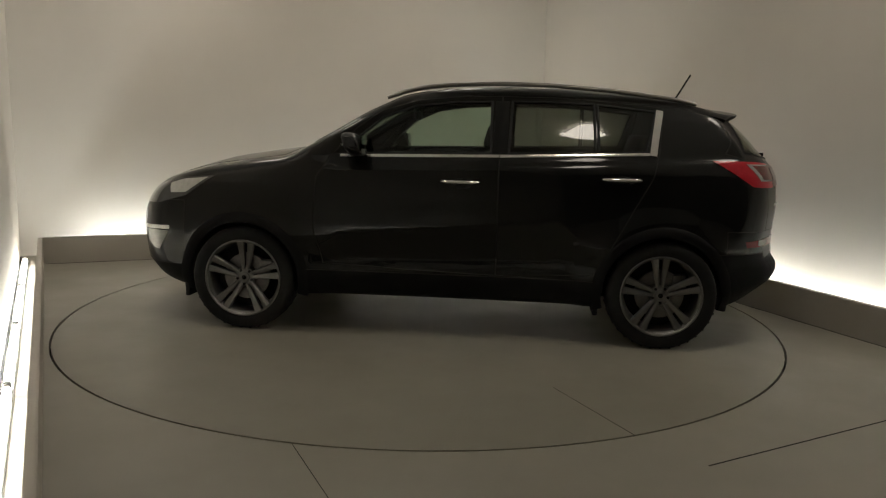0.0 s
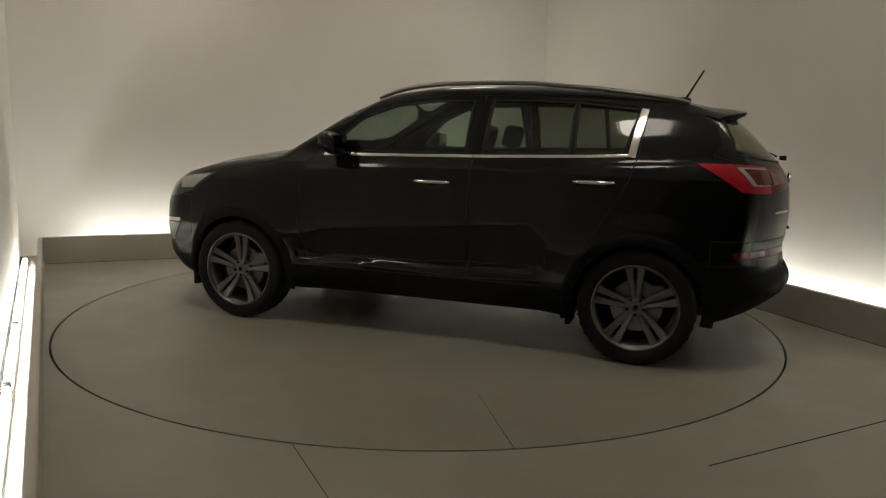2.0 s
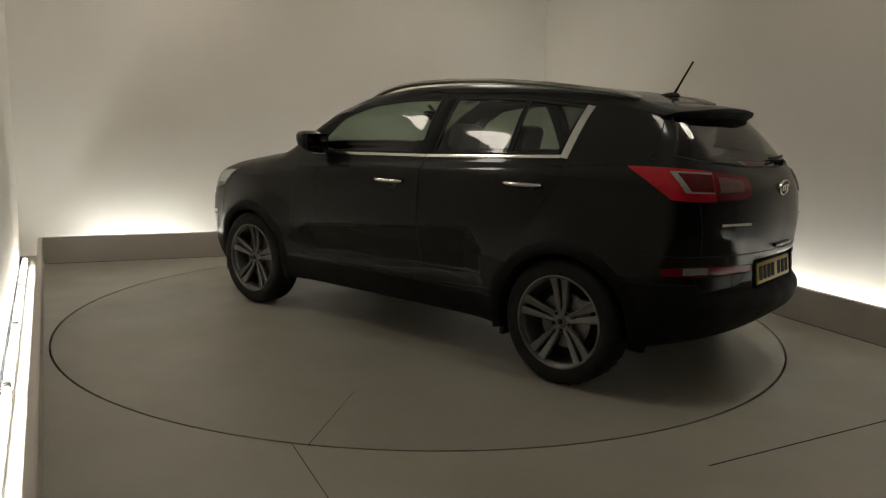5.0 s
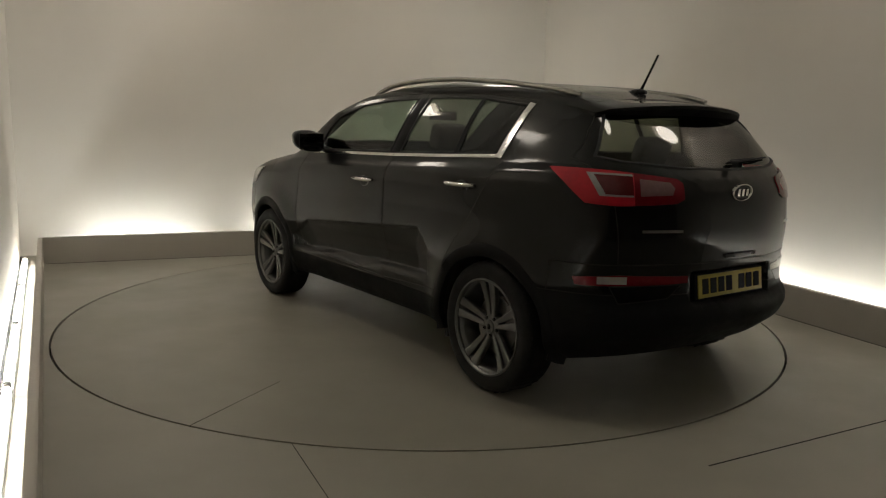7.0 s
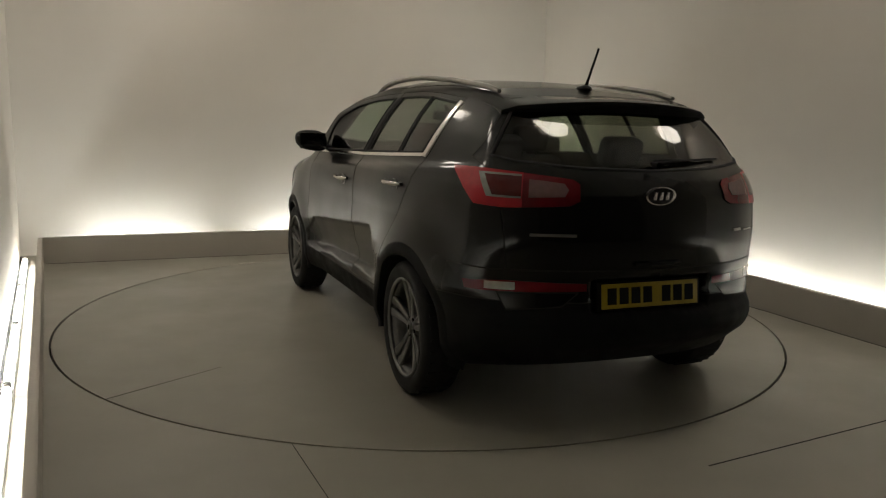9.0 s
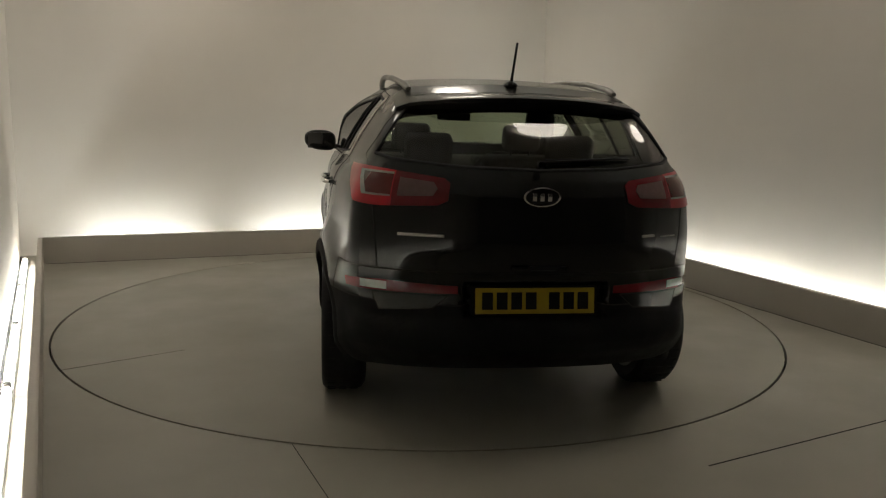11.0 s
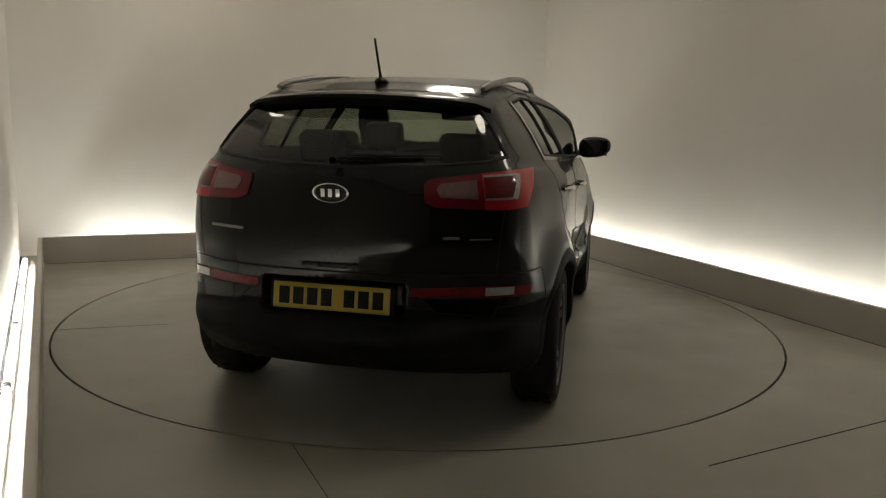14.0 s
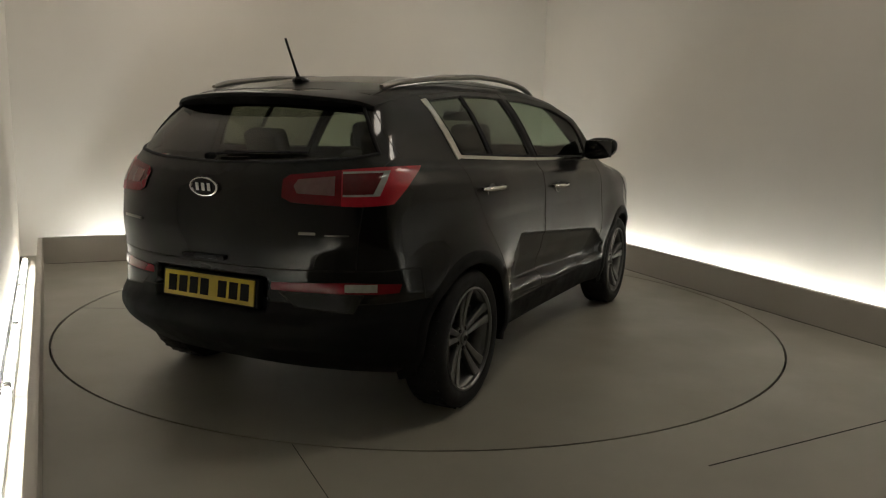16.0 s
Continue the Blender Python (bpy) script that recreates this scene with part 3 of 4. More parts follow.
def panel(name, key, mat, parent, label="", push=0.0):
    """One panel of the skin as a mesh, with the skin's own smooth normals."""
    pts, faces, _ = PANELS[key]
    p = np.array(pts)
    n = normals_at(p)
    me = bpy.data.meshes.new(name)
    me.from_pydata((p + n * push + np.array(OFF)).tolist(), [], faces)
    me.materials.append(mat)
    me.shade_smooth()
    me.normals_split_custom_set_from_vertices(n.tolist())
    ob = new(name, me)
    ob.parent = parent
    if label:
        tagged(ob, label)
    return ob


def outermost(a, b, start, end, steps=260):
    """How far from start towards end the skin is last left, along the line a + b * way."""
    way = np.linspace(start, end, steps)
    f = skin(np.array(a) + way[:, None] * np.array(b))
    inside = np.nonzero(f < 0)[0]
    if len(inside) == 0:
        return start
    i = min(inside[-1], steps - 2)
    return float(way[i] + (way[i + 1] - way[i]) * f[i] / (f[i] - f[i + 1])) if f[i + 1] > 0 else float(way[i])


def side_y(x, z, s=1):
    """The skin's half width at a place on the flank."""
    return s * outermost((x, 0, z), (0, 1.0, 0), 0.2, 1.2)


def tail_x(y, z):
    return outermost((0, y, z), (1.0, 0, 0), -1.3, -2.5)


def top_z(x, y):
    return outermost((x, y, 0), (0, 0, 1.0), 0.8, 1.8)


def seam_strip(name, wanted, radius, mat, parent, lift=0.0):
    """Thin bars that follow the joints between panels."""
    bm = bmesh.new()
    chosen = [(a, b) for pair, a, b in SEAMS if wanted(pair) and (a - b).length > 1e-5]
    facing = normals_at(np.array([(a + b)[:] for a, b in chosen]) / 2)
    for (a, b), n in zip(chosen, facing):
        n = Vector(n)
        d = (b - a).normalized()
        w = d.cross(n) * radius
        ring = []
        for p in (a - d * radius * 0.4, b + d * radius * 0.4):
            p = p + OFF + n * lift
            ring.append([bm.verts.new(p + w), bm.verts.new(p + n * radius * 0.55 + w * 0.4), bm.verts.new(p + n * radius * 0.55 - w * 0.4), bm.verts.new(p - w), bm.verts.new(p - n * radius)])
        for k in range(5):
            bm.faces.new((ring[0][k], ring[0][(k + 1) % 5], ring[1][(k + 1) % 5], ring[1][k]))
    return part(name, bm, mat, parent, smooth=False)


def flank_strip(bm, pts, width, proud, s):
    """A flat moulding laid on the flank along (x, z) points."""
    rows = []
    dense = []
    for (x0, z0), (x1, z1) in zip(pts, pts[1:]):
        m = max(2, int(math.hypot(x1 - x0, z1 - z0) / 0.03))
        dense += [(x0 + (x1 - x0) * k / m, z0 + (z1 - z0) * k / m) for k in range(m)]
    dense.append(pts[-1])
    for i, (x, z) in enumerate(dense):
        x0, z0 = dense[max(i - 1, 0)]
        x1, z1 = dense[min(i + 1, len(dense) - 1)]
        l = math.hypot(x1 - x0, z1 - z0)
        nx, nz = -(z1 - z0) / l, (x1 - x0) / l
        ring = []
        for w, h in ((-0.5, -0.004), (-0.42, proud * 0.8), (0.0, proud), (0.42, proud * 0.8), (0.5, -0.004)):
            px, pz = x + nx * width * w, z + nz * width * w
            ring.append(bm.verts.new(Vector((px, side_y(px, pz, s) + s * h, pz)) + OFF))
        rows.append(ring)
    for r0, r1 in zip(rows, rows[1:]):
        for k in range(4):
            bm.faces.new((r0[k], r0[k + 1], r1[k + 1], r1[k]))
    for r in (rows[0], rows[-1]):
        bm.faces.new(r)


# ---------------------------------------------------------------- the car's parts
def alloy_wheel(car):
    """Wheel in its own space: axle along y, outer face towards +y. Five pairs of spokes."""
    hub = bmesh.new()
    lathe(hub, [(0.0005, 0.062), (0.030, 0.062), (0.034, 0.056), (0.062, 0.050), (0.070, 0.035), (0.070, -0.02)], 40)
    wheel = part("wheel", hub, ALLOY, car, "silver alloy wheel with five pairs of spokes")
    bm = bmesh.new()
    lathe(bm, [(0.243, 0.088), (0.262, 0.098), (0.290, 0.103), (0.315, 0.098), (0.329, 0.084), (WHEEL_R, 0.060), (WHEEL_R, -0.060), (0.329, -0.090), (0.300, -0.110), (0.250, -0.105)], 72)
    for k in range(72):
        if k % 2 == 0:
            a = 2 * math.pi * k / 72
            m = Matrix.Rotation(a, 4, "Y")
            for t in (-0.055, 0.0, 0.055):
                box(bm, (WHEEL_R - 0.001, t, 0), (0.008, 0.036, 0.012), m)
    part("tyre", bm, RUBBER, wheel, "black rubber tyre")
    bm = bmesh.new()
    lathe(bm, [(0.250, 0.096), (0.250, 0.080), (0.236, 0.074), (0.222, 0.050), (0.215, -0.09), (0.250, -0.105), (0.256, -0.1)], 72)
    lathe(bm, [(0.250, 0.096), (0.242, 0.098), (0.234, 0.088), (0.236, 0.074)], 72)
    part("rim", bm, ALLOY, wheel, "silver alloy rim")
    spoke = None
    for k in range(5):
        for h in (-1, 1):
            bm = bmesh.new()
            m = Matrix.Rotation(radians(-90 + 72 * k), 4, "Y") @ Matrix.Diagonal((1, 1, h, 1))
            outline = [(0.045, 0.004, 0.034, 0.054), (0.10, 0.006, 0.047, 0.058), (0.16, 0.009, 0.060, 0.067), (0.21, 0.011, 0.074, 0.077), (0.238, 0.012, 0.086, 0.086)]
            rings = []
            for r, lo, wide, front in outline:
                hi = lo + wide * 0.60
                rings.append([bm.verts.new(m @ Vector(c)) for c in ((r, front - 0.03, lo), (r, front - 0.004, lo), (r, front, lo + 0.005), (r, front, hi - 0.006), (r, front - 0.006, hi), (r, front - 0.03, hi))])
            for r0, r1 in zip(rings, rings[1:]):
                for i in range(6):
                    bm.faces.new((r0[i], r0[(i + 1) % 6], r1[(i + 1) % 6], r1[i]))
            bm.faces.new(rings[0])
            bm.faces.new(rings[-1])
            part("spoke", bm, ALLOY, wheel)
    for k in range(5):
        a = radians(90 - 72 * k + 36)
        bm = bmesh.new()
        lathe(bm, [(0.0005, 0.058), (0.009, 0.058), (0.010, 0.045)], 12, Matrix.Translation((0.048 * math.cos(a), 0.0, 0.048 * math.sin(a))))
        part("wheel_nut", bm, GLOSSY_BLACK, wheel)
    bm = bmesh.new()
    lathe(bm, [(0.0005, 0.068), (0.020, 0.067), (0.027, 0.063)], 24)
    part("centre_cap", bm, ALLOY, wheel)
    bm = bmesh.new()
    lathe(bm, [(0.0005, 0.0695), (0.013, 0.0690), (0.016, 0.0665)], 20)
    part("cap_badge", bm, GLOSSY_BLACK, wheel)
    bm = bmesh.new()
    lathe(bm, [(0.07, 0.012), (0.150, 0.012), (0.150, -0.012), (0.07, -0.012)], 48, closed=True)
    box(bm, (-0.12, 0.0, 0.06), (0.08, 0.05, 0.12), bevel=0.012)
    part("brake_disc", bm, STEEL, wheel)
    bm = bmesh.new()
    lathe(bm, [(0.0005, -0.045), (0.212, -0.045)], 32)
    part("brake_shield", bm, GAP, wheel)
    return wheel


def place_wheels(car):
    first = alloy_wheel(car)
    spots = []
    for x in (AXLE, -AXLE):
        for s in (1, -1):
            spots.append(pose(OFF.x + x, OFF.y + s * (0.797 if x < 0 else 0.820), WHEEL_R, 0, 0, 0 if s > 0 else 180) @ pose(0, 0, 0, 0, -4 if x > 0 else 3, 0))
    for m in spots[1:]:
        copy_thing(first, m)
    first.matrix_basis = spots[0]


def arches(car):
    for x in (AXLE, -AXLE):
        for s in (1, -1):
            bm = bmesh.new()
            rows = []
            for k in range(37):
                a = radians(-6 + 192 * k / 36)
                row = []
                for r, t in ((0.378, None), (0.392, 0.80), (0.392, 0.46)):
                    px, pz = x + r * math.cos(a), 0.335 + r * math.sin(a)
                    y = side_y(px, max(pz, 0.26)) - 0.004 if t is None else t
                    row.append(bm.verts.new(Vector((px, s * y, pz)) + OFF))
                rows.append(row)
            for r0, r1 in zip(rows, rows[1:]):
                for i in range(2):
                    bm.faces.new((r0[i], r0[i + 1], r1[i + 1], r1[i]))
            bm.faces.new([r[2] for r in rows])
            part("arch_liner", bm, GAP, car)
            # moulded lip round the opening
            bm = bmesh.new()
            rows = []
            for k in range(45):
                a = radians(-14 + 208 * k / 44)
                row = []
                for r, h in ((0.364, -0.03), (0.366, 0.003), (0.376, 0.008), (0.418, 0.008), (0.436, -0.004)):
                    px, pz = x + r * math.cos(a), 0.335 + r * math.sin(a)
                    base = side_y(x + max(r, 0.38) * math.cos(a), max(0.335 + max(r, 0.38) * math.sin(a), 0.27))
                    row.append(bm.verts.new(Vector((px, s * (base + h), pz)) + OFF))
                rows.append(row)
            for r0, r1 in zip(rows, rows[1:]):
                for i in range(4):
                    bm.faces.new((r0[i], r0[i + 1], r1[i + 1], r1[i]))
            part("arch_moulding", bm, PLASTIC, car)
    for s in (1, -1):
        bm = bmesh.new()
        box(bm, Vector((1.72, s * 0.74, 0.235)) + OFF, (0.03, 0.22, 0.10), bevel=0.008)
        part("air_deflector", bm, RUBBER, car)
        bm = bmesh.new()
        box(bm, Vector((-0.93, s * 0.76, 0.225)) + OFF, (0.03, 0.17, 0.08), bevel=0.008)
        part("air_deflector", bm, RUBBER, car)


def handle(door, x, z, s):
    """A bright grip standing off the door over a dark pocket."""
    y = side_y(x, z)
    bm = bmesh.new()
    lathe(bm, [(0.0005, -0.004), (0.035, 0.001), (0.05, 0.003), (0.054, 0.0)], 28, Matrix.Translation(Vector((x - 0.01, s * y, z - 0.012)) + OFF) @ Matrix.Diagonal((1.15, s, 0.62, 1)))
    part("handle_pocket", bm, GLOSSY_BLACK, door)
    bm = bmesh.new()
    pts = [(x + 0.115 - 0.23 * k / 12, s * (side_y(x + 0.115 - 0.23 * k / 12, z) + (0.012 + 0.026 * math.sin(math.pi * k / 12) ** 0.6)), z) for k in range(13)]
    tube(bm, [Vector(p) + OFF for p in pts], 0.0145, 10, 0.85, [0.55, 0.85] + [1.0] * 9 + [0.85, 0.55])
    part("handle", bm, CHROME, door, "chrome door handle")
    for e in (0.098, -0.098):
        bm = bmesh.new()
        box(bm, Vector((x + e, s * (side_y(x + e, z) + 0.008), z)) + OFF, (0.03, 0.03, 0.018), bevel=0.004)
        part("handle_mount", bm, GLOSSY_BLACK, door)


def door_mirror(car, s):
    m = pose(OFF.x, OFF.y, 0) @ Matrix.Diagonal((1, s, 1, 1))
    bm = bmesh.new()
    bmesh.ops.create_uvsphere(bm, u_segments=28, v_segments=18, radius=1.0)
    for v in bm.verts:
        x, y, z = v.co
        sq = lambda t, p: math.copysign(abs(t) ** p, t)
        v.co = (0.595 + 0.062 * (sq(x, 0.8) if x > 0 else sq(x, 0.5)) + 0.03 * z, 0.945 + 0.112 * sq(y, 0.75) - 0.02 * x * (y > 0), 1.210 + 0.072 * sq(z, 0.72) * (1 - 0.12 * y) + 0.01 * y)
    bmesh.ops.transform(bm, matrix=m, verts=bm.verts)
    housing = part("mirror_housing", bm, PAINT, car, "dark painted door mirror housing")
    bm = bmesh.new()
    tube(bm, [(0.60, 0.765, 1.145), (0.60, 0.82, 1.160), (0.60, 0.87, 1.175)], 0.035, 12, 0.55)
    bmesh.ops.transform(bm, matrix=m, verts=bm.verts)
    part("mirror_arm", bm, GLOSSY_BLACK, housing)
    bm = bmesh.new()
    box(bm, (0.530, 0.945, 1.208), (0.006, 0.180, 0.110), bevel=0.003)
    bmesh.ops.transform(bm, matrix=m, verts=bm.verts)
    part("mirror_glass", bm, MIRROR, housing, "door mirror glass")
    bm = bmesh.new()
    tube(bm, [(0.652, 0.85, 1.205), (0.668, 0.91, 1.205), (0.662, 0.97, 1.207), (0.640, 1.02, 1.21)], 0.007, 8, 1.2)
    bmesh.ops.transform(bm, matrix=m, verts=bm.verts)
    part("indicator_strip", bm, CLEAR, housing)


def roof_rail(car, s):
    bm = bmesh.new()
    arc = curve_of([(-1.52, 1.508), (-1.40, 1.535), (-1.0, 1.582), (-0.6, 1.610), (-0.3, 1.614), (0.0, 1.604), (0.2, 1.586), (0.36, 1.550), (0.46, 1.512)], 0.12)
    pts, n = [], 34
    for k in range(n + 1):
        x = 0.46 - 1.98 * k / n
        y = 0.545 - 0.045 * (abs(x + 0.53) / 0.99) ** 2
        pts.append(Vector((x, s * y, max(float(arc(x)), top_z(x, y)) - 0.004)) + OFF)
    tube(bm, pts, 0.018, 14, 0.8, [0.7] + [1.0] * (n - 1) + [0.7])
    part("roof_rail", bm, SATIN, car, "satin silver roof rail")


def rear_details(car, tailgate):
    # spoiler over the rear window
    bm = bmesh.new()
    rows = []
    for k in range(41):
        y = -0.57 + 1.14 * k / 40
        u = abs(y) / 0.57
        back = -1.846 + 0.155 * u**3
        ztop = 1.466 - 0.036 * u**2 - 0.014 * max(0, u - 0.9) * 10
        x0 = back + 0.20
        row = []
        for x, z in ((x0, top_z(x0, abs(y)) - 0.006), (x0, top_z(x0, abs(y)) + 0.001), (back + 0.10, max(top_z(back + 0.10, abs(y)) + 0.004, ztop + 0.015)), (back + 0.02, ztop + 0.004), (back, ztop - 0.003), (back + 0.004, ztop - 0.016), (back + 0.078, ztop - 0.062)):
            row.append(bm.verts.new(Vector((x, y, z)) + OFF))
        rows.append(row)
    for r0, r1 in zip(rows, rows[1:]):
        for i in (0, 1, 2, 3, 4, 6):
            bm.faces.new((r0[i], r0[(i + 1) % 7], r1[(i + 1) % 7], r1[i]))
    bm.faces.new(rows[0])
    bm.faces.new(rows[-1])
    # downward faces get matt black, standing in for paint that reflects the dark
    lip = bmesh.new()
    edge = [[lip.verts.new(r[i].co) for i in (4, 5, 6)] for r in rows]
    for r0, r1 in zip(edge, edge[1:]):
        for i in (0, 1):
            lip.faces.new((r0[i], r0[i + 1], r1[i + 1], r1[i]))
    for v in lip.verts:
        v.co.x -= 0.002
        v.co.z -= 0.002
    spoiler = part("spoiler", bm, PAINT, tailgate, "dark roof spoiler over the rear window")
    part("spoiler_underside", lip, PLASTIC, spoiler, "spoiler underside coloured matt black for the shade on its paint")
    # wiper folded along the foot of the glass
    bm = bmesh.new()
    n0 = Vector((-0.66, 0, 0.75))
    arm = [Vector((tail_x(y, z), y, z)) + n0 * 0.014 + OFF for y, z in ((0.0, 1.185), (-0.12, 1.192), (-0.26, 1.20), (-0.36, 1.206))]
    tube(bm, arm, 0.0065, 8, 0.7, [1.3, 1.0, 0.8, 0.6])
    lathe(bm, [(0.0005, -0.010), (0.013, -0.010), (0.016, 0.03)], 20, Matrix.Translation(Vector((tail_x(0, 1.18) - 0.035, 0, 1.188)) + OFF) @ Matrix.Rotation(radians(90), 4, "Z"))
    part("wiper_arm", bm, PLASTIC, tailgate)
    bm = bmesh.new()
    tube(bm, [Vector((tail_x(y, 1.20 + 0.02 * abs(y)), y, 1.20 + 0.02 * abs(y))) + n0 * 0.008 + OFF for y in (-0.42, -0.3, -0.15, -0.03)], 0.005, 6)
    part("wiper_blade", bm, RUBBER, tailgate)
    # oval emblem, left plain
    x = tail_x(0, 1.060)
    face = Matrix.Translation(Vector((x - 0.004, 0, 1.060)) + OFF) @ Matrix.Rotation(radians(-6), 4, "Y") @ Matrix.Rotation(radians(90), 4, "Z")
    bm = bmesh.new()
    lathe(bm, [(0.078, 0.0), (0.078, 0.010), (0.070, 0.012), (0.066, 0.006)], 40, face @ Matrix.Diagonal((1.0, 1, 0.52, 1)))
    emblem = part("emblem", bm, CHROME, tailgate, "oval chrome emblem")
    bm = bmesh.new()
    lathe(bm, [(0.0005, 0.007), (0.069, 0.006)], 40, face @ Matrix.Diagonal((1.0, 1, 0.52, 1)))
    part("emblem_field", bm, GLOSSY_BLACK, emblem)
    for e in (-0.032, 0.0, 0.032):
        bm = bmesh.new()
        box(bm, (e, 0.010, 0.0), (0.018, 0.006, 0.034), face, bevel=0.002)
        part("emblem_bar", bm, CHROME, emblem)
    # small unreadable lettering as plain bars
    for y0, wide, z in ((0.49, 0.20, 0.893), (-0.49, 0.07, 0.893), (-0.60, 0.10, 0.887)):
        bm = bmesh.new()
        x = tail_x(y0, z)
        slope = math.degrees(math.atan2(tail_x(y0 + 0.05, z) - tail_x(y0 - 0.05, z), 0.10))
        box(bm, (0, 0, 0), (0.006, wide, 0.012 if wide != 0.10 else 0.005), Matrix.Translation(Vector((x - 0.002, y0, z)) + OFF) @ pose(0, 0, 0, 0, 0, -slope), bevel=0.002)
        part("lettering_bar", bm, SATIN, tailgate)
    # chrome-edged lip under the lamps
    bm = bmesh.new()
    box(bm, Vector((tail_x(0, 0.765) - 0.006, 0, 0.765)) + OFF, (0.02, 0.24, 0.018), bevel=0.006)
    part("tailgate_grip", bm, GLOSSY_BLACK, tailgate)


def number_plate(car):
    tilt = Matrix.Translation(Vector((-2.103, 0.005, 0.622)) + OFF) @ Matrix.Rotation(radians(7), 4, "Y")
    bm = bmesh.new()
    box(bm, (0.018, 0, 0), (0.036, 0.545, 0.125), tilt, bevel=0.008)
    part("plate_recess", bm, PLASTIC, car)
    bm = bmesh.new()
    box(bm, (-0.004, 0, 0), (0.006, 0.512, 0.109), tilt, bevel=0.003)
    plate = part("number_plate", bm, PLATE, car, "yellow rear number plate with black bars")
    for y in (0.205, 0.143, 0.081, 0.019, -0.081, -0.143, -0.205):
        bm = bmesh.new()
        box(bm, (-0.008, y, 0), (0.003, 0.046, 0.072), tilt)
        part("plate_bar", bm, INK, plate, smooth=False)


def antenna(car):
    z = top_z(-1.46, 0)
    bm = bmesh.new()
    bmesh.ops.create_uvsphere(bm, u_segments=20, v_segments=10, radius=1.0)
    for v in bm.verts:
        v.co = Vector((-1.440 + 0.070 * v.co.x, 0.032 * v.co.y * (1 - 0.35 * v.co.x), z + 0.004 + 0.02 * max(v.co.z, -0.3) * (1 - 0.5 * v.co.x))) + OFF
    base = part("antenna_base", bm, GLOSSY_BLACK, car)
    bm = bmesh.new()
    a, b = Vector((-1.472, 0, z + 0.012)) + OFF, Vector((-1.573, 0, 1.724)) + OFF
    tube(bm, [a, a.lerp(b, 0.05), a.lerp(b, 0.2), b], 0.0065, 8, 1.0, [1.6, 1.4, 1.0, 0.85])
    part("antenna_mast", bm, PLASTIC, base, "thin black roof antenna")


def seat(car, x, y, wide, back_h, heads, recline=14):
    m = Matrix.Translation(Vector((x, y, 0)) + OFF)
    bm = bmesh.new()
    box(bm, (0.05, 0, 0.60), (0.52, wide, 0.18), m, bevel=0.06, segments=3)
    cushion = part("seat", bm, FABRIC, car, "dark fabric car seat")
    lean = m @ Matrix.Translation((-0.20, 0, 0.62)) @ Matrix.Rotation(radians(-recline), 4, "Y")
    bm = bmesh.new()
    box(bm, (0, 0, back_h / 2), (0.14, wide, back_h), lean, bevel=0.055, segments=3)
    part("backrest", bm, FABRIC, cushion)
    for hy in heads:
        bm = bmesh.new()
        box(bm, (0.0, hy, back_h + 0.115), (0.105, 0.245, 0.165), lean, bevel=0.045, segments=4)
        for e in (-0.06, 0.06):
            tube(bm, [lean @ Vector((0, hy + e, back_h - 0.03)), lean @ Vector((0, hy + e, back_h + 0.06))], 0.006, 8)
        part("headrest", bm, FABRIC, cushion, "dark padded headrest")


def cabin(car):
    seat(car, 0.12, 0.36, 0.50, 0.55, (0.0,))
    seat(car, 0.12, -0.36, 0.50, 0.55, (0.0,))
    seat(car, -0.85, 0.0, 1.22, 0.52, (0.37, -0.37), 20)
    bm = bmesh.new()
    box(bm, Vector((0.86, 0, 0.93)) + OFF, (0.44, 1.36, 0.36), bevel=0.07, segments=3)
    box(bm, Vector((0.55, -0.36, 1.09)) + OFF, (0.16, 0.36, 0.07), bevel=0.03)
    part("dashboard", bm, LINER, car, "dark moulded dashboard")
    bm = bmesh.new()
    turn = Matrix.Translation(Vector((0.50, -0.36, 0.98)) + OFF) @ Matrix.Rotation(radians(64), 4, "Y")
    n = 36
    ring = [turn @ Vector((0.185 * math.cos(2 * math.pi * k / n), 0.185 * math.sin(2 * math.pi * k / n), 0)) for k in range(n + 1)]
    tube(bm, ring, 0.015, 8, cap=False)
    for a in (0, 120, 240):
        c = Vector((0.185 * math.cos(radians(a)), 0.185 * math.sin(radians(a)), 0))
        tube(bm, [turn @ Vector((0, 0, -0.02)), turn @ c], 0.018, 8)
    box(bm, (0, 0, -0.02), (0.12, 0.12, 0.05), turn, bevel=0.02)
    part("steering_wheel", bm, PLASTIC, car, "black steering wheel")
    bm = bmesh.new()
    box(bm, Vector((0.33, 0, 1.405)) + OFF, (0.03, 0.24, 0.065), pose(0, 0, 0), bevel=0.014)
    tube(bm, [Vector((0.34, 0, 1.43)) + OFF, Vector((0.40, 0, 1.475)) + OFF], 0.012, 8)
    part("interior_mirror", bm, PLASTIC, car, "black interior mirror")
    bm = bmesh.new()
    box(bm, Vector((-0.20, 0, 0.40)) + OFF, (2.9, 1.40, 0.22), bevel=0.05)
    part("cabin_floor", bm, LINER, car)
    bm = bmesh.new()
    box(bm, Vector((-1.50, 0, 0.95)) + OFF, (0.60, 1.10, 0.03), bevel=0.01)
    part("parcel_shelf", bm, LINER, car)
    # pale lining under the roof
    bm = bmesh.new()
    rows = []
    for i in range(17):
        x = 0.15 - 1.75 * i / 16
        rows.append([bm.verts.new(Vector((x, -0.50 + k / 8, top_z(x, abs(-0.50 + k / 8)) - 0.035)) + OFF) for k in range(9)])
    for r0, r1 in zip(rows, rows[1:]):
        for k in range(8):
            bm.faces.new((r0[k], r0[k + 1], r1[k + 1], r1[k]))
    part("headlining", bm, HEADLINER, car, "pale grey headlining")


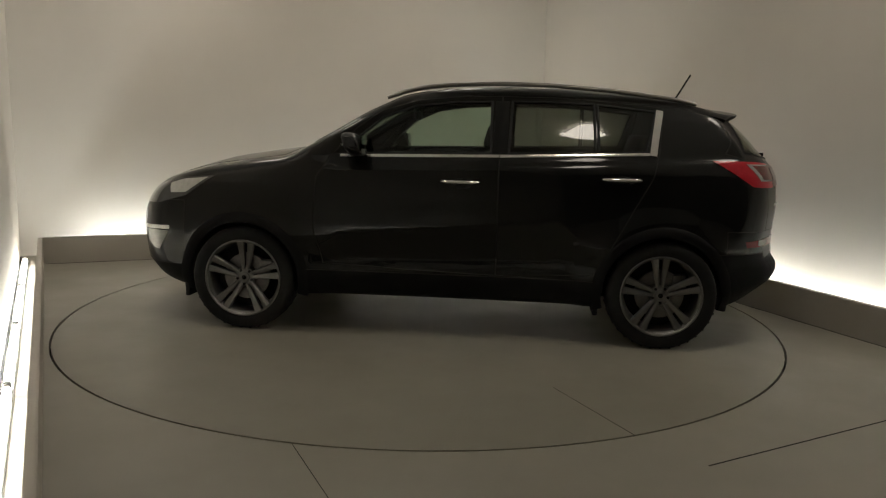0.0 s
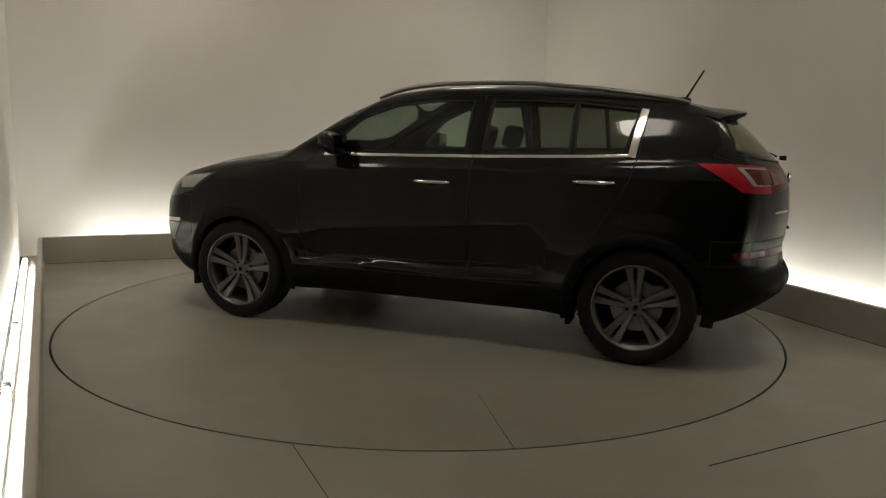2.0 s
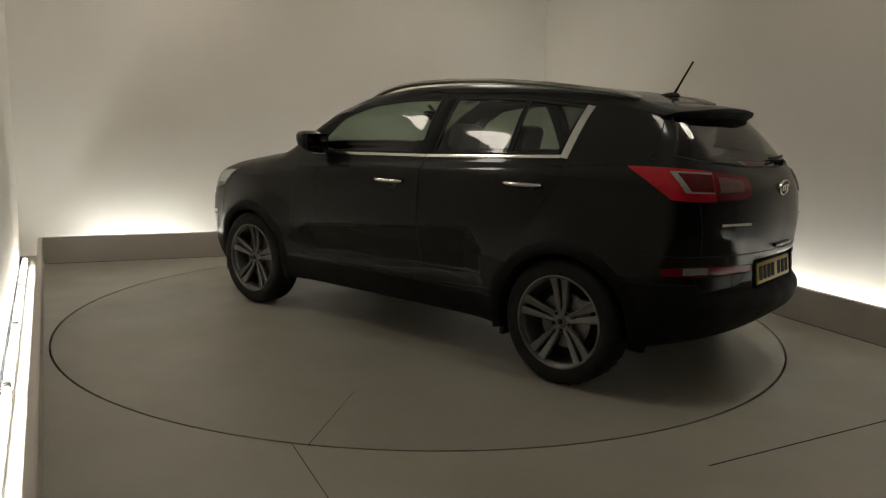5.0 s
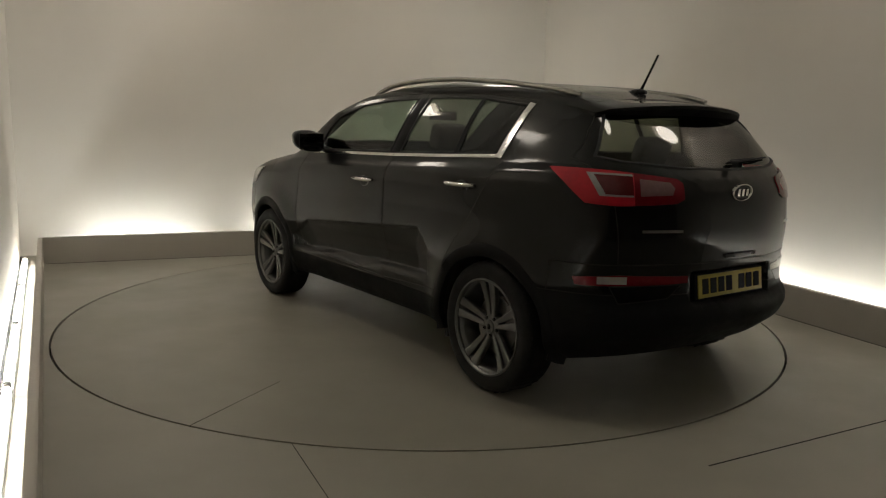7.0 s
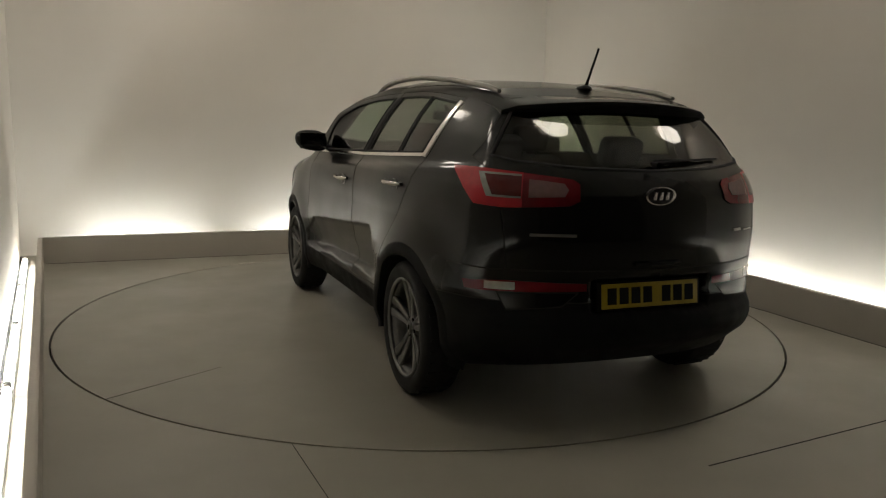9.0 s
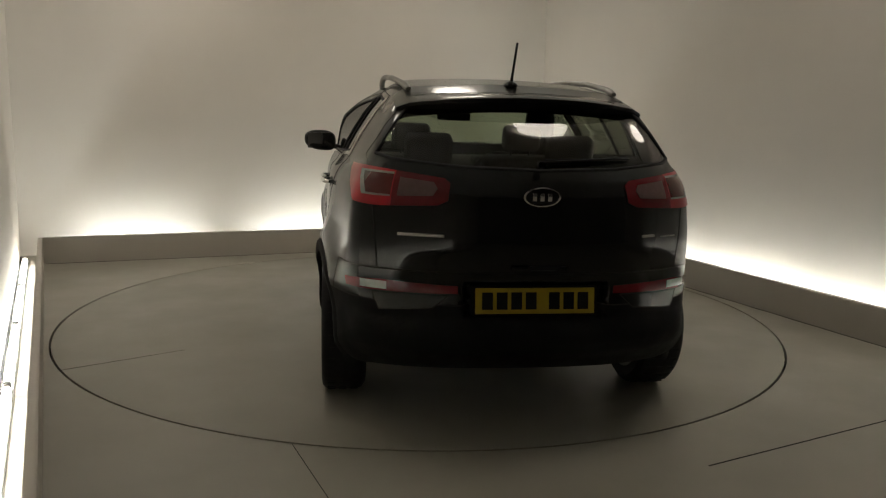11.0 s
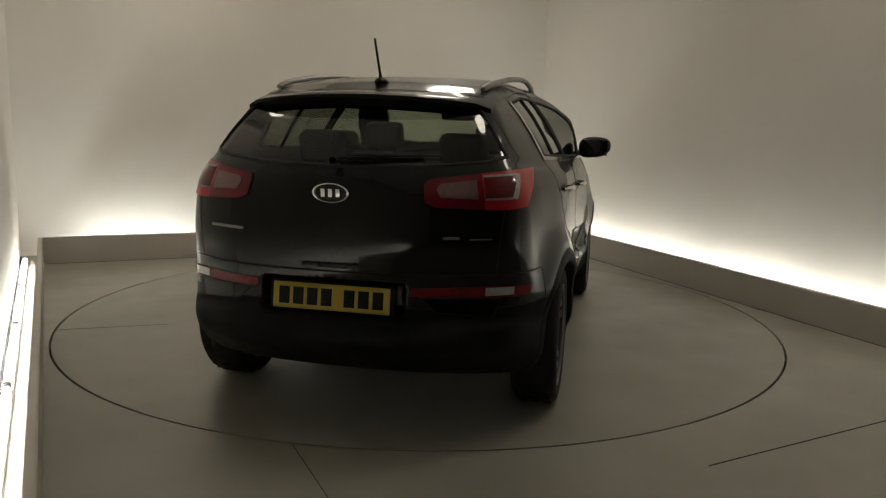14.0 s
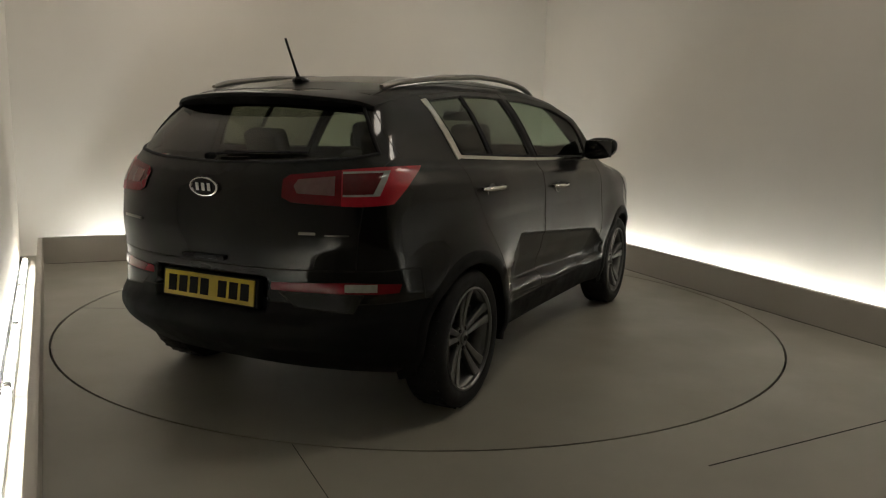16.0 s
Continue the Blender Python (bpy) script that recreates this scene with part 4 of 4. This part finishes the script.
def underside(car):
    bm = bmesh.new()
    tube(bm, [Vector((-AXLE, -0.7, 0.30)) + OFF, Vector((-AXLE, 0.7, 0.30)) + OFF], 0.045, 12)
    part("rear_axle", bm, PLASTIC, car)


def build_car():
    car = tagged(new("car"), "dark grey five-door family crossover car standing on the turntable", "car")
    panel("body", "body", PAINT, car, "very dark metallic grey painted bodywork")
    panel("roof", "roof", PAINT, car)
    panel("bonnet", "bonnet", PAINT, car)
    panel("front_bumper", "front_bumper", PAINT, car)
    panel("front_valance", "front_valance", PLASTIC, car, "black plastic lower front bumper")
    panel("rear_bumper", "rear_bumper", PAINT, car)
    panel("rear_valance", "rear_valance", PLASTIC, car, "black plastic lower rear bumper")
    panel("windscreen", "windscreen", GLASS, car, "tinted windscreen", -0.004)
    tailgate = panel("tailgate", "tailgate", PAINT, car)
    panel("rear_window", "rear_glass", REAR_TINT, tailgate, "dark tinted rear window", -0.004)
    for s, tag in ((1, "left"), (-1, "right")):
        panel("sill", "sill_" + tag, PLASTIC, car, "black plastic sill cladding")
        front = panel("front_door", "front_door_" + tag, PAINT, car)
        panel("window", "front_window_" + tag, GLASS, front, "tinted door window", -0.004)
        rear = panel("rear_door", "rear_door_" + tag, PAINT, car)
        panel("window", "rear_window_" + tag, PRIVACY, rear, "dark tinted door window", -0.004)
        panel("fixed_window", "fixed_window_" + tag, PRIVACY, rear, "dark tinted fixed pane", -0.004)
        handle(front, -0.065, 0.997, s)
        handle(rear, -1.045, 1.038, s)
        # bright line under the windows, rising behind the rear pane
        bm = bmesh.new()
        flank_strip(bm, [(0.70, 1.137), (-0.298, 1.158)], 0.020, 0.006, s)
        part("window_trim", bm, CHROME, front, "chrome strip under the window")
        bm = bmesh.new()
        flank_strip(bm, [(-0.302, 1.158), (-0.75, 1.173), (-1.215, 1.192)], 0.020, 0.006, s)
        part("window_trim", bm, CHROME, rear, "chrome strip under the window")
        bm = bmesh.new()
        flank_strip(bm, [(-1.236, 1.184), (-1.255, 1.31), (-1.284, 1.462)], 0.052, 0.008, s)
        part("pillar_trim", bm, CHROME, rear, "broad chrome trim behind the rear pane")
        bm = bmesh.new()
        flank_strip(bm, [(-0.300, 1.176), (-0.300, 1.500)], 0.10, 0.003, s)
        part("pillar_cover", bm, PLASTIC, rear, "black door pillar cover")
        lamp = panel("tail_lamp", "tail_lamp_" + tag, RED, car, "red tail lamp wrapped round the corner", 0.006)
        panel("lamp_ring", "lamp_ring_" + tag, CLEAR, lamp, "pale ring inside the tail lamp", 0.008)
        panel("lamp_core", "lamp_core_" + tag, DARK_RED, lamp, "deep red brake lens", 0.007)
        gate = panel("lamp_gate_half", "lamp_gate_" + tag, MID_RED, tailgate, "smoked red tail lamp half on the tailgate", 0.006)
        panel("lamp_inner", "lamp_inner_" + tag, PINK, gate, "pinkish clear reversing lens", 0.008)
        refl = panel("reflector", "reflector_" + tag, MID_RED, car, "slim red bumper reflector", 0.004)
        panel("reversing_lamp", "reversing_" + tag, CLEAR, refl, "clear lens in the reflector", 0.006)
        panel("bumper_panel", "bumper_panel_" + tag, PAINT, car)
        head = panel("head_lamp", "head_lamp_" + tag, SMOKE, car, "clear swept-back headlamp with a dark housing", 0.004)
        panel("lamp_reflector", "head_inner_" + tag, PALE, head, "pale headlamp reflector", 0.005)
        panel("fog_bar", "fog_bar_" + tag, CHROME, car, "chrome bar over the front fog lamp", 0.004)
        panel("fog_lamp_trim", "front_fog_" + tag, CLEAR, car, "silver front fog lamp surround", 0.003)
        door_mirror(car, s)
        roof_rail(car, s)
    glass = lambda n: "window" in n or "glass" in n or n == "windscreen"
    lamps = lambda n: "lamp" in n or "head_inner" in n or "reflector" in n or "reversing" in n or "fog" in n
    seam_strip("window_seal", lambda p: glass(p[0]) != glass(p[1]), 0.008, RUBBER, car)
    seam_strip("panel_gap", lambda p: not any(glass(n) or lamps(n) or n == "arch" for n in p), 0.0028, GAP, car)
    arches(car)
    place_wheels(car)
    rear_details(car, tailgate)
    number_plate(car)
    antenna(car)
    cabin(car)
    underside(car)
    return car


car = build_car()


# ---------------------------------------------------------------- movement
def motions():
    """The turntable turns clockwise at an even pace, and carries the car."""
    rows = []
    for i in range(17):
        t = float(i)
        rows.append((t, pose(0, 0, 0, 0, 0, 172.670 - 6.92153 * t - 0.004445 * (t - 8.0) ** 2)))
    walk(turntable, rows)
    walk(car, rows)


motions()
